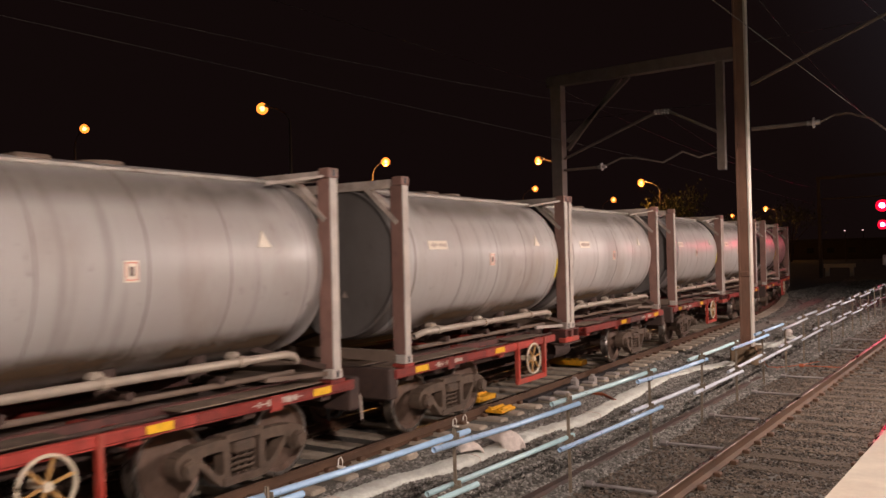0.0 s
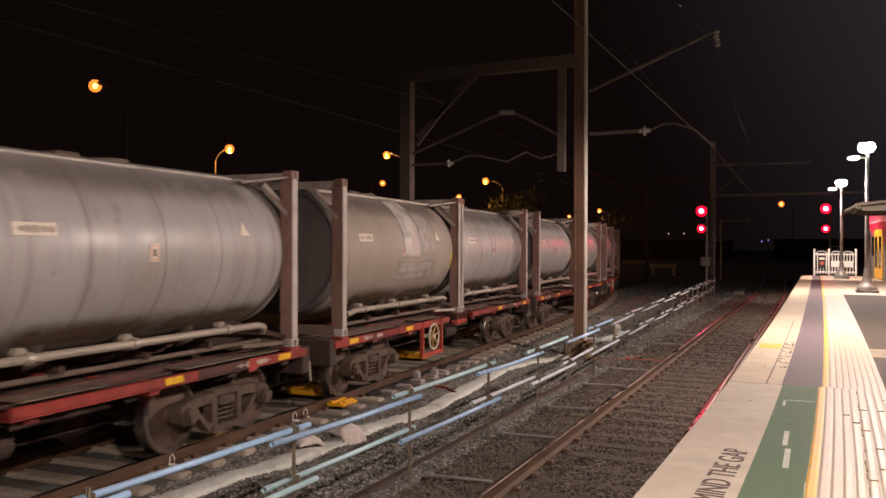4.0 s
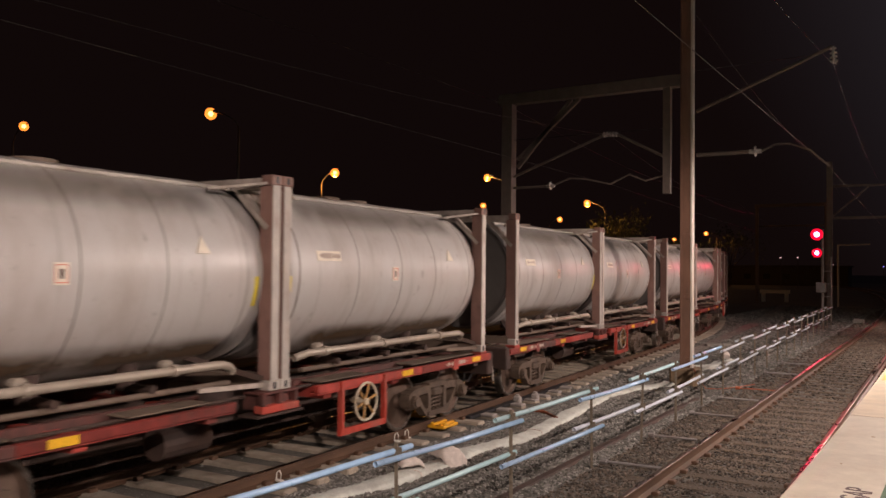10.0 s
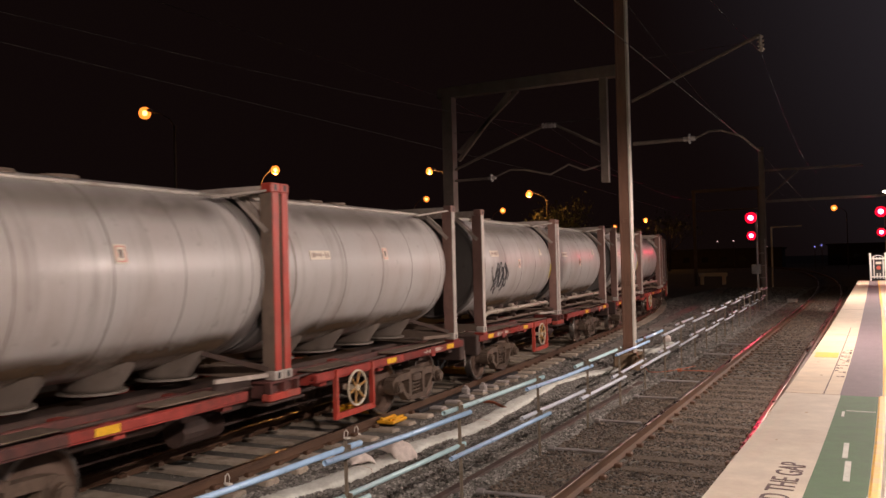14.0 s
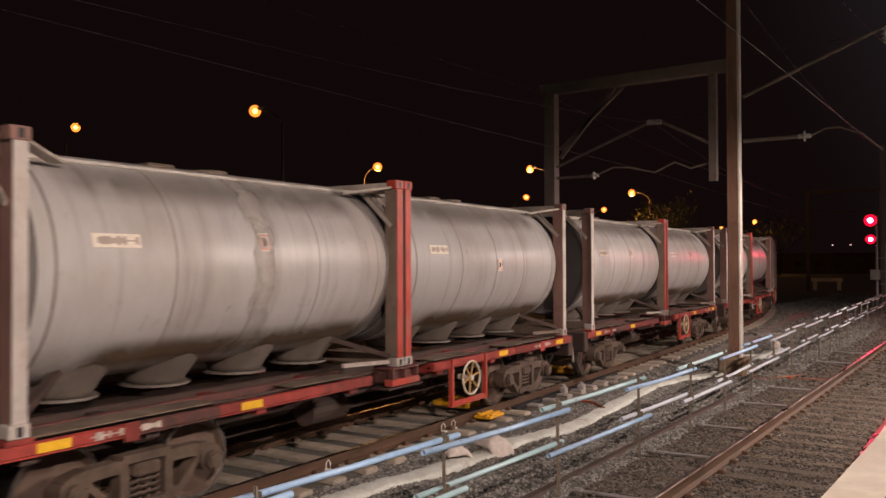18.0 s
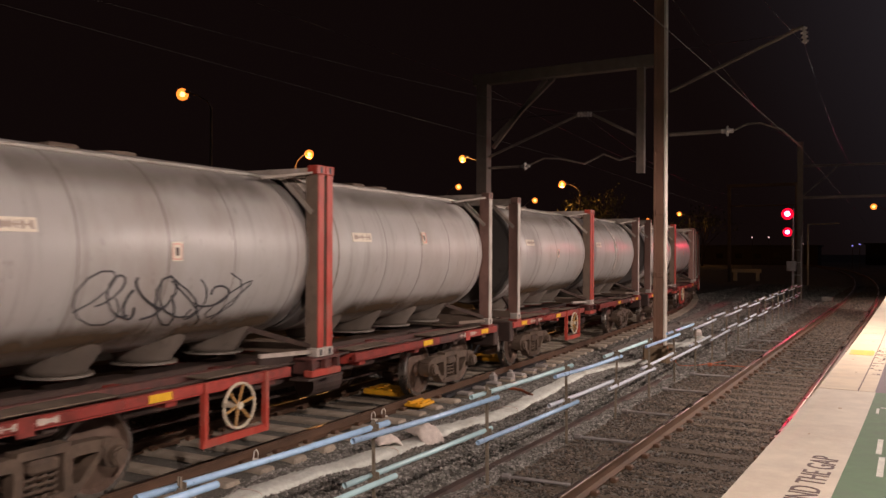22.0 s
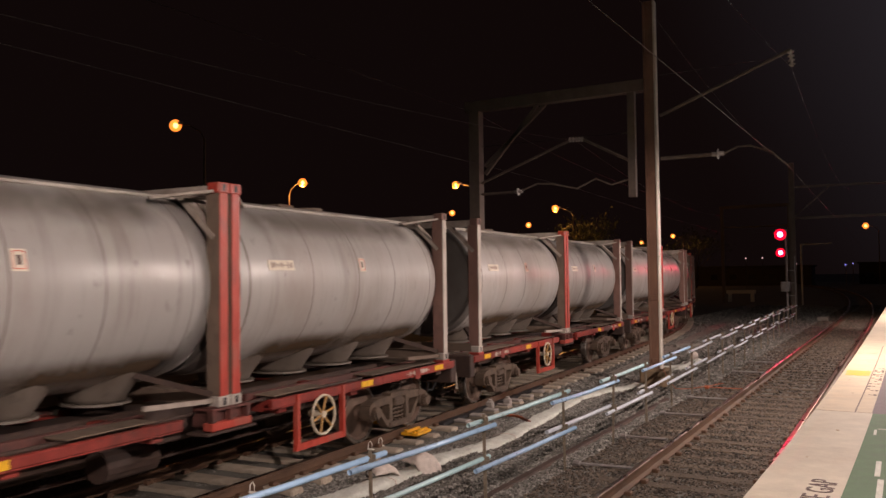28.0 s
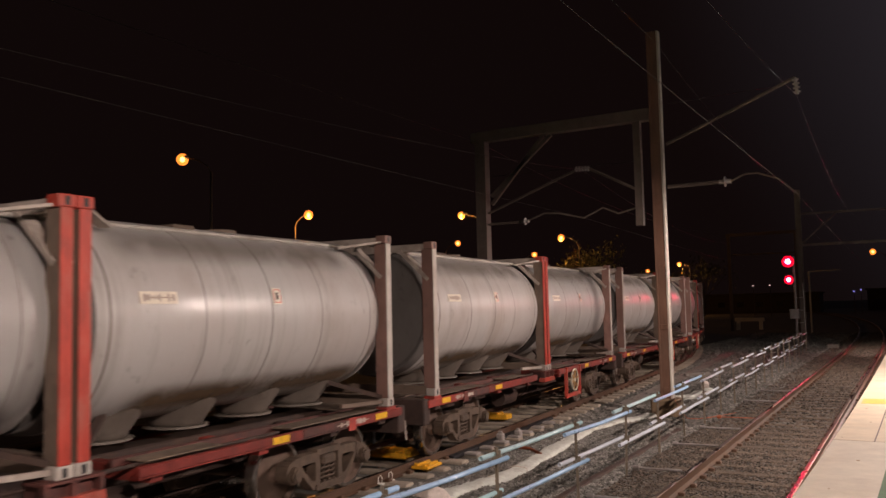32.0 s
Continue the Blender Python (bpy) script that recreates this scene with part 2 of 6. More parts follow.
M_TANK = tank_paint("weathered_grey_tank", (0.43, 0.42, 0.405), (0.27, 0.215, 0.175), 0.31, (0.4, 0.365, 0.345))
# The ends' shade is put into this darker copy of the tank paint.
M_TANKEND = tank_paint("shaded_tank_end", (0.125, 0.115, 0.108), (0.06, 0.045, 0.035), 0.55, (0.1, 0.088, 0.08))
M_SPOKE = mat("rusty_yellow_spoke", (0.42, 0.24, 0.08), 0.6, vary=0.3, scale=20, stain=(0.3, 0.2, 0.13), stain_amount=0.5, stain_scale=12)
M_DECK = mat("dusty_brown_deck", (0.15, 0.11, 0.08), 0.85, 0.0, 0.35, 4, 0.3, 50, (0.06, 0.04, 0.03), 0.7, 1.6, per_object=0.25)
M_STENCIL = mat("worn_pale_stencil", (0.5, 0.44, 0.38), 0.7, vary=0.4, scale=14, stain=(0.3, 0.08, 0.06), stain_amount=0.8, stain_scale=9)
M_FRAMEPALE = mat("pale_dusty_strut", (0.4, 0.345, 0.3), 0.65, 0.0, 0.25, 6, 0.15, 60, (0.17, 0.11, 0.075), 0.6, 2.5, per_object=0.15)
M_TANK_DUST = mat("dusty_tan_tank", (0.33, 0.285, 0.245), 0.56, 0.05, 0.14, 1.6, 0.05, 8, (0.24, 0.18, 0.13), 0.6, 0.7, stretch=(1, 1, 0.35))
M_TANKGRIME = mat("grime_caked_tank_foot", (0.17, 0.142, 0.118), 0.75, 0.0, 0.35, 5, 0.2, 40, (0.05, 0.035, 0.025), 0.7, 2.5)
M_BAND = mat("tank_weld_band", (0.2, 0.175, 0.15), 0.5, 0.2, 0.2, 6, stain=(0.16, 0.12, 0.09), stain_amount=0.6, stain_scale=4)
M_FRAMEGREY = mat("dirty_pale_frame", (0.47, 0.43, 0.385), 0.6, 0.0, 0.2, 6, 0.15, 60, (0.15, 0.085, 0.055), 0.65, 3.0, per_object=0.15)
M_FRAMEROSE = mat("faded_red_frame", (0.24, 0.135, 0.11), 0.65, 0.0, 0.25, 6, 0.15, 60, (0.13, 0.07, 0.05), 0.7, 3.0, per_object=0.15)
M_FRAMERED = mat("bright_red_frame", (0.46, 0.055, 0.035), 0.5, 0.0, 0.3, 8, 0.1, 60, (0.2, 0.13, 0.1), 0.75, 4.0, stretch=(1, 1, 0.4))
M_WAGONRED = mat("grimy_red_wagon", (0.29, 0.04, 0.03), 0.5, 0.0, 0.35, 5, 0.15, 50, (0.05, 0.03, 0.024), 0.85, 1.3, per_object=0.4)
M_WAGONGRIME = mat("soot_caked_red_rail", (0.085, 0.034, 0.028), 0.7, 0.0, 0.4, 6, 0.2, 50, (0.2, 0.05, 0.04), 0.6, 3.0)
M_WAGONDARK = mat("sooty_underframe", (0.05, 0.03, 0.024), 0.8, 0.0, 0.4, 5, 0.3, 40, (0.1, 0.055, 0.035), 0.5, 2.0)
M_BOGIE = mat("rust_dust_bogie", (0.115, 0.08, 0.057), 0.8, 0.1, 0.4, 7, 0.4, 40, (0.045, 0.03, 0.022), 0.7, 3.0)
M_WHEEL = mat("steel_wheel", (0.16, 0.11, 0.085), 0.5, 0.6, 0.3, 8)
M_TYRE = mat("bright_tyre", (0.4, 0.37, 0.34), 0.3, 1.0, 0.2, 8)
M_REFLECT = mat("yellow_reflector", (0.85, 0.5, 0.03), 0.4, vary=0.12, scale=20, stain=(0.4, 0.22, 0.05), stain_amount=0.4, stain_scale=12)
M_HANDWHEEL = mat("cream_handwheel", (0.6, 0.53, 0.4), 0.5, vary=0.2, scale=20)
M_PIPEGREY = mat("pale_discharge_pipe", (0.38, 0.33, 0.27), 0.45, 0.2, 0.2, 8, stain=(0.2, 0.15, 0.11), stain_amount=0.5, stain_scale=4)
M_PLATE = mat("cream_plate", (0.72, 0.66, 0.55), 0.6, vary=0.12, scale=30)
M_INK = mat("plate_print", (0.38, 0.31, 0.26), 0.7)
M_PLACARDRED = mat("placard_red", (0.55, 0.1, 0.07), 0.6)
M_YELLOWTAPE = mat("yellow_tape", (0.62, 0.5, 0.03), 0.5)
M_SCRAWL = mat("black_spray_scrawl", (0.05, 0.05, 0.055), 0.7)
M_STEEL = mat("galvanised_steel", (0.33, 0.31, 0.3), 0.5, 0.5, 0.2, 5, 0.1, 50, (0.2, 0.12, 0.08), 0.5, 2.0)
M_RUSTMAST = mat("rusted_mast", (0.15, 0.078, 0.05), 0.75, 0.1, 0.35, 4, 0.2, 50, (0.24, 0.16, 0.11), 0.5, 1.5, stretch=(1, 1, 0.25))
M_GANTRY = mat("dull_gantry_steel", (0.13, 0.1, 0.082), 0.65, 0.1, 0.25, 4, 0.1, 40, (0.1, 0.06, 0.045), 0.5, 1.5)
M_WIRE = mat("dark_wire", (0.035, 0.028, 0.026), 0.5, 0.5)
M_INSUL = mat("porcelain_insulator", (0.4, 0.36, 0.34), 0.25)
M_CONCRETE = mat("concrete", (0.24, 0.215, 0.19), 0.85, vary=0.25, scale=8, bump=0.3, bump_scale=60, stain=(0.12, 0.08, 0.05), stain_amount=0.6, stain_scale=3)
M_FOOTING = mat("rust_stained_footing", (0.2, 0.14, 0.085), 0.85, vary=0.3, scale=8, bump=0.3, bump_scale=50, stain=(0.09, 0.05, 0.03), stain_amount=0.7, stain_scale=4)
M_PIPEBLUE = mat("pale_blue_conduit", (0.36, 0.55, 0.78), 0.33, vary=0.08, scale=9)
M_PIPEAQUA = mat("aqua_white_conduit", (0.45, 0.66, 0.7), 0.35, vary=0.08, scale=9)
M_PIPEWHITE = mat("white_conduit", (0.5, 0.55, 0.62), 0.5, vary=0.08, scale=9)
M_PICKET = mat("star_picket", (0.24, 0.2, 0.15), 0.6, 0.4, 0.25, 20)
M_SLEEVE = mat("woven_white_sleeve", (0.6, 0.62, 0.57), 0.85, vary=0.15, scale=16, bump=0.5, bump_scale=50, stain=(0.3, 0.26, 0.22), stain_amount=0.5, stain_scale=3)
M_SACK = mat("pinkish_sandbag", (0.62, 0.55, 0.5), 0.9, vary=0.15, scale=16, bump=0.5, bump_scale=60)
M_YELLOWBOX = mat("yellow_rail_box", (0.8, 0.4, 0.02), 0.5, vary=0.15, scale=12, stain=(0.3, 0.16, 0.04), stain_amount=0.5, stain_scale=8)
M_BONDBOX = mat("grey_trackside_box", (0.33, 0.3, 0.28), 0.6, vary=0.2, scale=14, stain=(0.14, 0.1, 0.08), stain_amount=0.5, stain_scale=8)
M_CABLEORANGE = mat("orange_cable", (0.36, 0.1, 0.045), 0.5)
M_BLACK = mat("black_housing", (0.02, 0.02, 0.022), 0.5)
M_FENCEWHITE = mat("white_fence_paint", (0.78, 0.76, 0.7), 0.45, vary=0.06, scale=10)
M_ROOF = mat("shelter_roof", (0.13, 0.11, 0.085), 0.7, 0.0, 0.2, 4)
M_SHELTERPOST = mat("brown_painted_post", (0.24, 0.19, 0.14), 0.6, 0.0, 0.2, 6)
M_COACH = mat("stainless_coach", (0.2, 0.185, 0.18), 0.45, 0.5, 0.1, 2, stretch=(1, 0.2, 4))
M_COACHRED = mat("red_tinted_coach_paint", (0.5, 0.02, 0.06), 0.4, vary=0.15, scale=2, stretch=(1, 0.2, 4))
M_COACHFADE = mat("rose_tinted_coach_paint", (0.3, 0.09, 0.1), 0.45, vary=0.2, scale=2, stretch=(1, 0.2, 4))
M_COACHGREY = mat("dark_coach_panel", (0.11, 0.1, 0.1), 0.5, vary=0.25, scale=3, stretch=(1, 0.3, 3))
M_COACHDOOR = mat("yellow_coach_door", (0.8, 0.45, 0.03), 0.45, vary=0.08, scale=4)
M_DARKGLASS = mat("dark_window_glass", (0.02, 0.022, 0.025), 0.08, vary=0.1)
M_LEAF = mat("sodium_lit_leaves", (0.075, 0.085, 0.03), 0.7, vary=0.5, scale=3)
M_BARK = mat("bark", (0.09, 0.065, 0.05), 0.9, vary=0.4, scale=6, bump=0.5)
M_LAMPWHITE = mat("lit_white_lens", (1.0, 0.95, 0.86), 0.4, vary=0, emit=60)
M_LAMPSODIUM = mat("lit_sodium_lens", (1.0, 0.24, 0.03), 0.4, vary=0, emit=1.7)
M_SODIUMCORE = mat("lit_sodium_core", (1.0, 0.5, 0.14), 0.4, vary=0, emit=4)
M_LAMPRED = mat("lit_red_lens", (1.0, 0.45, 0.9), 0.4, vary=0, emit=5)
# Red bloom round the signal lens, put into a glowing disc.
M_REDBLOOM = mat("red_lens_bloom", (1.0, 0.002, 0.025), 0.4, vary=0, emit=1.4)
M_ORANGEPANEL = mat("glowing_orange_panel", (1.0, 0.42, 0.13), 0.5, vary=0.3, emit=0.42)
M_LAMPBLUE = mat("small_violet_light", (0.35, 0.3, 1.0), 0.4, vary=0, emit=0.9)
M_LAMPPINK = mat("small_pale_light", (1.0, 0.6, 0.6), 0.4, vary=0, emit=0.9)
M_FARWALL = mat("far_dark_wall", (0.05, 0.04, 0.035), 0.9, vary=0.3, scale=2)

# ---- mesh helpers ----


def thing(name, label, category, group="", kind="", at=(0, 0, 0), rz=0):
    ob = new(name)
    ob.matrix_world = pose(*at, 0, 0, rz)
    return tagged(ob, label, category, group, kind)


def part(name, bm, material, parent=None, label="", smooth=False):
    me = bpy.data.meshes.new(name)
    if smooth:
        for fc in bm.faces:
            fc.smooth = True
    bm.to_mesh(me)
    bm.free()
    for m in material if isinstance(material, (list, tuple)) else [material]:
        me.materials.append(m)
    ob = new(name, me)
    if parent:
        ob.parent = parent
    if label:
        ob["label"] = label
    return ob


def again(name, src, parent, m):
    ob = new(name, src.data)
    ob.parent = parent
    ob.matrix_local = m
    return ob


def box(bm, c, s, bevel=0.0, m=None):
    r = bmesh.ops.create_cube(bm, size=1.0)
    vs = r["verts"]
    bmesh.ops.scale(bm, vec=s, verts=vs)
    if bevel:
        es = list({e for v in vs for e in v.link_edges})
        vs = list({v for fc in bmesh.ops.bevel(bm, geom=es, offset=bevel, segments=1, affect="EDGES")["faces"] for v in fc.verts} | {v for v in vs if v.is_valid})
    bmesh.ops.translate(bm, vec=c, verts=vs)
    if m:
        bmesh.ops.transform(bm, matrix=m, verts=vs)
    return bm


def bbox(c, s, bevel=0.0):
    return box(bmesh.new(), c, s, bevel)


def rod(bm, a, b, r, n=8, r2=None, caps=True):
    a, b = Vector(a), Vector(b)
    d = b - a
    q = d.to_track_quat("Z", "Y").to_matrix().to_4x4()
    bmesh.ops.create_cone(bm, cap_ends=caps, segments=n, radius1=r, radius2=r if r2 is None else r2, depth=d.length, matrix=Matrix.Translation((a + b) / 2) @ q)
    return bm


def brod(a, b, r, n=8, r2=None):
    return rod(bmesh.new(), a, b, r, n, r2)


def beam(bm, a, b, w, h, up=(0, 0, 1)):
    """A bar of section w x h from a to b."""
    a, b = Vector(a), Vector(b)
    d = (b - a)
    z = d.normalized()
    x = Vector(up).cross(z)
    x = x.normalized() if x.length > 1e-4 else Vector((1, 0, 0))
    y = z.cross(x)
    m = Matrix((x, y, z)).transposed().to_4x4()
    r = bmesh.ops.create_cube(bm, size=1.0)
    bmesh.ops.scale(bm, vec=(w, h, d.length), verts=r["verts"])
    bmesh.ops.transform(bm, matrix=Matrix.Translation((a + b) / 2) @ m, verts=r["verts"])
    return bm


def bbeam(a, b, w, h, up=(0, 0, 1)):
    return beam(bmesh.new(), a, b, w, h, up)


def tube(bm, pts, r, n=6):
    """A bent round bar through points."""
    pts = [Vector(p) for p in pts]
    rings = []
    for i, p in enumerate(pts):
        d = (pts[min(i + 1, len(pts) - 1)] - pts[max(i - 1, 0)]).normalized()
        x = d.cross(Vector((0, 0, 1)))
        x = x.normalized() if x.length > 1e-3 else Vector((1, 0, 0))
        y = d.cross(x)
        rings.append([bm.verts.new(p + r * (math.cos(2 * math.pi * k / n) * x + math.sin(2 * math.pi * k / n) * y)) for k in range(n)])
    for a, b in zip(rings, rings[1:]):
        for k in range(n):
            bm.faces.new((a[k], a[(k + 1) % n], b[(k + 1) % n], b[k]))
    bm.faces.new(rings[0])
    bm.faces.new(rings[-1][::-1])
    return bm


def lathe_y(profile, n=40, c=(0, 0, 0)):
    """A body of turn about the y axis: profile rows of y, radius."""
    bm = bmesh.new()
    rings = [[bm.verts.new((c[0] + r * math.cos(2 * math.pi * k / n), c[1] + y, c[2] + r * math.sin(2 * math.pi * k / n))) for k in range(n)] for y, r in profile]
    for a, b in zip(rings, rings[1:]):
        for k in range(n):
            bm.faces.new((a[k], b[k], b[(k + 1) % n], a[(k + 1) % n]))
    bm.faces.new(rings[0])
    bm.faces.new(rings[-1][::-1])
    return bm


def sheet(name, rows, material, kind="structure", label="", category="", thick=0.0):
    """A slab over rows of (x left, x right, y, z)."""
    bm = bmesh.new()
    top = [[bm.verts.new((a, y, z)), bm.verts.new((b, y, z))] for a, b, y, z in rows]
    for p, q in zip(top, top[1:]):
        bm.faces.new((p[0], p[1], q[1], q[0]))
    if thick:
        low = [[bm.verts.new((a, y, z - thick)), bm.verts.new((b, y, z - thick))] for a, b, y, z in rows]
        for i in range(len(rows) - 1):
            bm.faces.new((top[i][0], top[i + 1][0], low[i + 1][0], low[i][0]))
            bm.faces.new((top[i][1], low[i][1], low[i + 1][1], top[i + 1][1]))
            bm.faces.new((low[i][0], low[i + 1][0], low[i + 1][1], low[i][1]))
        bm.faces.new((top[0][0], low[0][0], low[0][1], top[0][1]))
        bm.faces.new((top[-1][0], top[-1][1], low[-1][1], low[-1][0]))
    return tagged(part(name, bm, material), label, category, kind=kind)


def ribbon(pts, w, h, up=0.0):
    """A flat strip of width w, thickness h along points."""
    bm = bmesh.new()
    pts = [Vector(p) for p in pts]
    rows = []
    for i, p in enumerate(pts):
        d = (pts[min(i + 1, len(pts) - 1)] - pts[max(i - 1, 0)]).normalized()
        x = Vector((d.y, -d.x, 0)).normalized() * (w / 2)
        z = Vector((0, 0, h))
        rows.append([bm.verts.new(p - x), bm.verts.new(p - x * 0.7 + z), bm.verts.new(p + x * 0.7 + z), bm.verts.new(p + x)])
    for a, b in zip(rows, rows[1:]):
        for k in range(4):
            bm.faces.new((a[k], a[(k + 1) % 4], b[(k + 1) % 4], b[k]))
    bm.faces.new(rows[0])
    bm.faces.new(rows[-1][::-1])
    bmesh.ops.recalc_face_normals(bm, faces=bm.faces)
    return bm


def words(text, size, m, material, name, parent=None):
    c = bpy.data.curves.new(name, "FONT")
    c.body, c.size, c.extrude = text, size, 0.0015
    c.align_x, c.align_y = "CENTER", "CENTER"
    tmp = bpy.data.objects.new(name, c)
    scene.collection.objects.link(tmp)
    me = bpy.data.meshes.new_from_object(tmp.evaluated_get(bpy.context.evaluated_depsgraph_get()))
    bpy.data.objects.remove(tmp)
    me.materials.append(material)
    ob = new(name, me)
    if parent:
        ob.parent = parent
    ob.matrix_local = m
    return ob


# ---- plan ----


BEND, BEND_Y = 0.004, 30.0  # the sharper curve at the far end of the freight track


def train_x(y):
    """Centre of the freight track, which bends slowly away and then turns off behind itself."""
    return -7.55 - 0.036 * y - 0.0006 * max(y, 0) ** 2 - BEND * max(y - BEND_Y, 0) ** 2


def train_turn(y):
    return math.degrees(math.atan(0.036 + 0.0012 * max(y, 0) + 2 * BEND * max(y - BEND_Y, 0)))


NEAR_X = -2.305  # centre of the track by the platform
GROUND = -0.2

# Lamp light on the mast's side, painted as a paler flange.
M_LITEDGE = mat("lit_mast_flange", (0.62, 0.57, 0.5), 0.5, 0.2, 0.2, 4, stain=(0.25, 0.12, 0.07), stain_amount=0.6, stain_scale=1.6, stretch=(1, 1, 0.25))


def soft_patch(name, color, rough, amount, across, scale, up=False, tall=0.3):
    """A film of colour on a surface: it thins out unevenly towards its edges."""
    m = mat(name, color, rough, vary=0.15, scale=4)
    nt = m.node_tree
    N, L = nt.nodes, nt.links
    tc = N.new("ShaderNodeTexCoord")
    sep = N.new("ShaderNodeSeparateXYZ")
    L.new(tc.outputs["Generated"], sep.inputs[0])

    def hump(socket, width):
        a = N.new("ShaderNodeMath")
        a.operation, a.inputs[1].default_value = "SUBTRACT", 0.5
        L.new(socket, a.inputs[0])
        b = N.new("ShaderNodeMath")
        b.operation = "ABSOLUTE"
        L.new(a.outputs[0], b.inputs[0])
        c = N.new("ShaderNodeMapRange")
        c.inputs["From Min"].default_value, c.inputs["From Max"].default_value = 0.5, 0.5 - width
        c.interpolation_type = "SMOOTHSTEP"
        L.new(b.outputs[0], c.inputs["Value"])
        return c.outputs[0]

    nz = N.new("ShaderNodeTexNoise")
    nz.inputs["Scale"].default_value, nz.inputs["Detail"].default_value, nz.inputs["Roughness"].default_value = scale, 7, 0.65
    L.new(tc.outputs["Object"], nz.inputs["Vector"])
    mr = N.new("ShaderNodeMapRange")
    mr.inputs["From Min"].default_value, mr.inputs["From Max"].default_value, mr.inputs["To Max"].default_value = 0.18, 0.52, amount
    L.new(nz.outputs["Fac"], mr.inputs["Value"])
    fac = mr.outputs[0]
    for sock, width in ((sep.outputs["Y"], across), (sep.outputs["Z"], tall if not up else 0.5)):
        x = N.new("ShaderNodeMath")
        x.operation = "MULTIPLY"
        L.new(fac, x.inputs[0])
        L.new(hump(sock, width), x.inputs[1])
        fac = x.outputs[0]
    L.new(fac, N["Principled BSDF"].inputs["Alpha"])
    return m


M_PALEPATCH = soft_patch("pale_wiped_film", (0.58, 0.54, 0.5), 0.5, 0.95, 0.1, 2.0, False, 0.14)
M_PALEFILM = soft_patch("thin_pale_film", (0.55, 0.5, 0.46), 0.5, 0.55, 0.14, 2.5, False, 0.2)
# Brown grime, deepened in colour for the shade under the barrel.
M_GRIMESHADE = soft_patch("brown_grime_and_shade", (0.11, 0.07, 0.038), 0.8, 0.92, 0.12, 1.6, True)
M_TOPFILM = soft_patch("brown_top_film", (0.22, 0.185, 0.155), 0.7, 0.5, 0.1, 1.1, True)
M_PATCHBAND = mat("dull_pale_band", (0.3, 0.25, 0.18), 0.85, vary=0.25, scale=6, bump=0.2, bump_scale=120, stain=(0.15, 0.12, 0.1), stain_amount=0.5, stain_scale=2)
# Darker brown for the frame's lower members, inner posts and small fittings.
M_FRAMEBROWN = mat("dark_brown_frame", (0.17, 0.125, 0.095), 0.7, 0.0, 0.3, 6, 0.15, 60, (0.08, 0.05, 0.035), 0.6, 3.0)

# ---- ground and tracks ----
bm = bmesh.new()
for x0, x1, y0, y1 in ((-900, 900, -400, 1500),):
    vs = [bm.verts.new(p) for p in ((x0, y0, -0.42), (x1, y0, -0.42), (x1, y1, -0.42), (x0, y1, -0.42))]
    bm.faces.new(vs)
tagged(part("ground", bm, M_EARTH), "dark open ground beyond the railway", "ground", kind="structure")


def ballast_sheet():
    """The stony bed, gently uneven, from behind the train to the platform wall."""
    xs = np.concatenate([np.arange(-60, -16, 2.0), np.arange(-16.0, -0.3, 0.2)])
    ys = np.concatenate([np.arange(-14, 26, 0.2), np.arange(26, 60, 0.6), np.arange(60, 260, 5)])
    verts, faces = [], []
    for y in ys:
        for x in xs:
            z = GROUND + 0.035 * noise.noise((x * 0.9, y * 0.9, 0)) + 0.025 * noise.noise((x * 3, y * 3, 4))
            z -= 0.09 * math.exp(-(((x + 4.55) / 0.28) ** 2))
            for c in (NEAR_X, train_x(y)):
                if abs(x - c) < 1.25:
                    z = -0.185 + 0.02 * noise.noise((x * 4, y * 4, 9))
            if x < train_x(y) - 2.2:
                z -= min(0.15, 0.06 * (train_x(y) - 2.2 - x))
            verts.append((x, y, z))
    n = len(xs)
    for j in range(len(ys) - 1):
        for i in range(n - 1):
            a = j * n + i
            faces.append((a, a + 1, a + n + 1, a + n))
    me = bpy.data.meshes.new("ballast")
    me.from_pydata(verts, [], faces)
    me.materials.append(M_BALLAST)
    me.polygons.foreach_set("use_smooth", [True] * len(faces))
    tagged(new("ballast", me), "dark grey stone ballast bed between the tracks", "ballast", kind="structure")


ballast_sheet()


def rail_bm(x_of, y0, y1, step):
    """A flat-bottomed rail along y with foot, web and head."""
    prof = [(-0.07, -0.158), (0.07, -0.158), (0.07, -0.147), (0.012, -0.125), (0.012, -0.045), (0.035, -0.035), (0.035, -0.006), (0.026, 0.0), (-0.026, 0.0), (-0.035, -0.006), (-0.035, -0.035), (-0.012, -0.045), (-0.012, -0.125), (-0.07, -0.147)]
    bm = bmesh.new()
    rows = [[bm.verts.new((x_of(y) + px, y, pz)) for px, pz in prof] for y in np.arange(y0, y1 + 0.01, step)]
    for a, b in zip(rows, rows[1:]):
        for k in range(len(prof)):
            fc = bm.faces.new((a[k], b[k], b[(k + 1) % len(prof)], a[(k + 1) % len(prof)]))
            if k in (6, 7, 8):
                fc.material_index = 1
    bmesh.ops.recalc_face_normals(bm, faces=bm.faces)
    return bm


def far_bend(y):
    return 0.0 if y < 40 else -0.0008 * (y - 40) ** 2


for name, cx in (("near", lambda y: NEAR_X + far_bend(y)), ("freight", train_x)):
    for side in (-0.7525, 0.7525):
        tagged(part("rail", rail_bm(lambda y: cx(y) + side, -30, 230, 5), [M_RAIL, M_RAILTOP]), "brown rusted steel rail with a worn bright head", "rail", kind="structure")

# ---- platform ----
PZ = 1.05


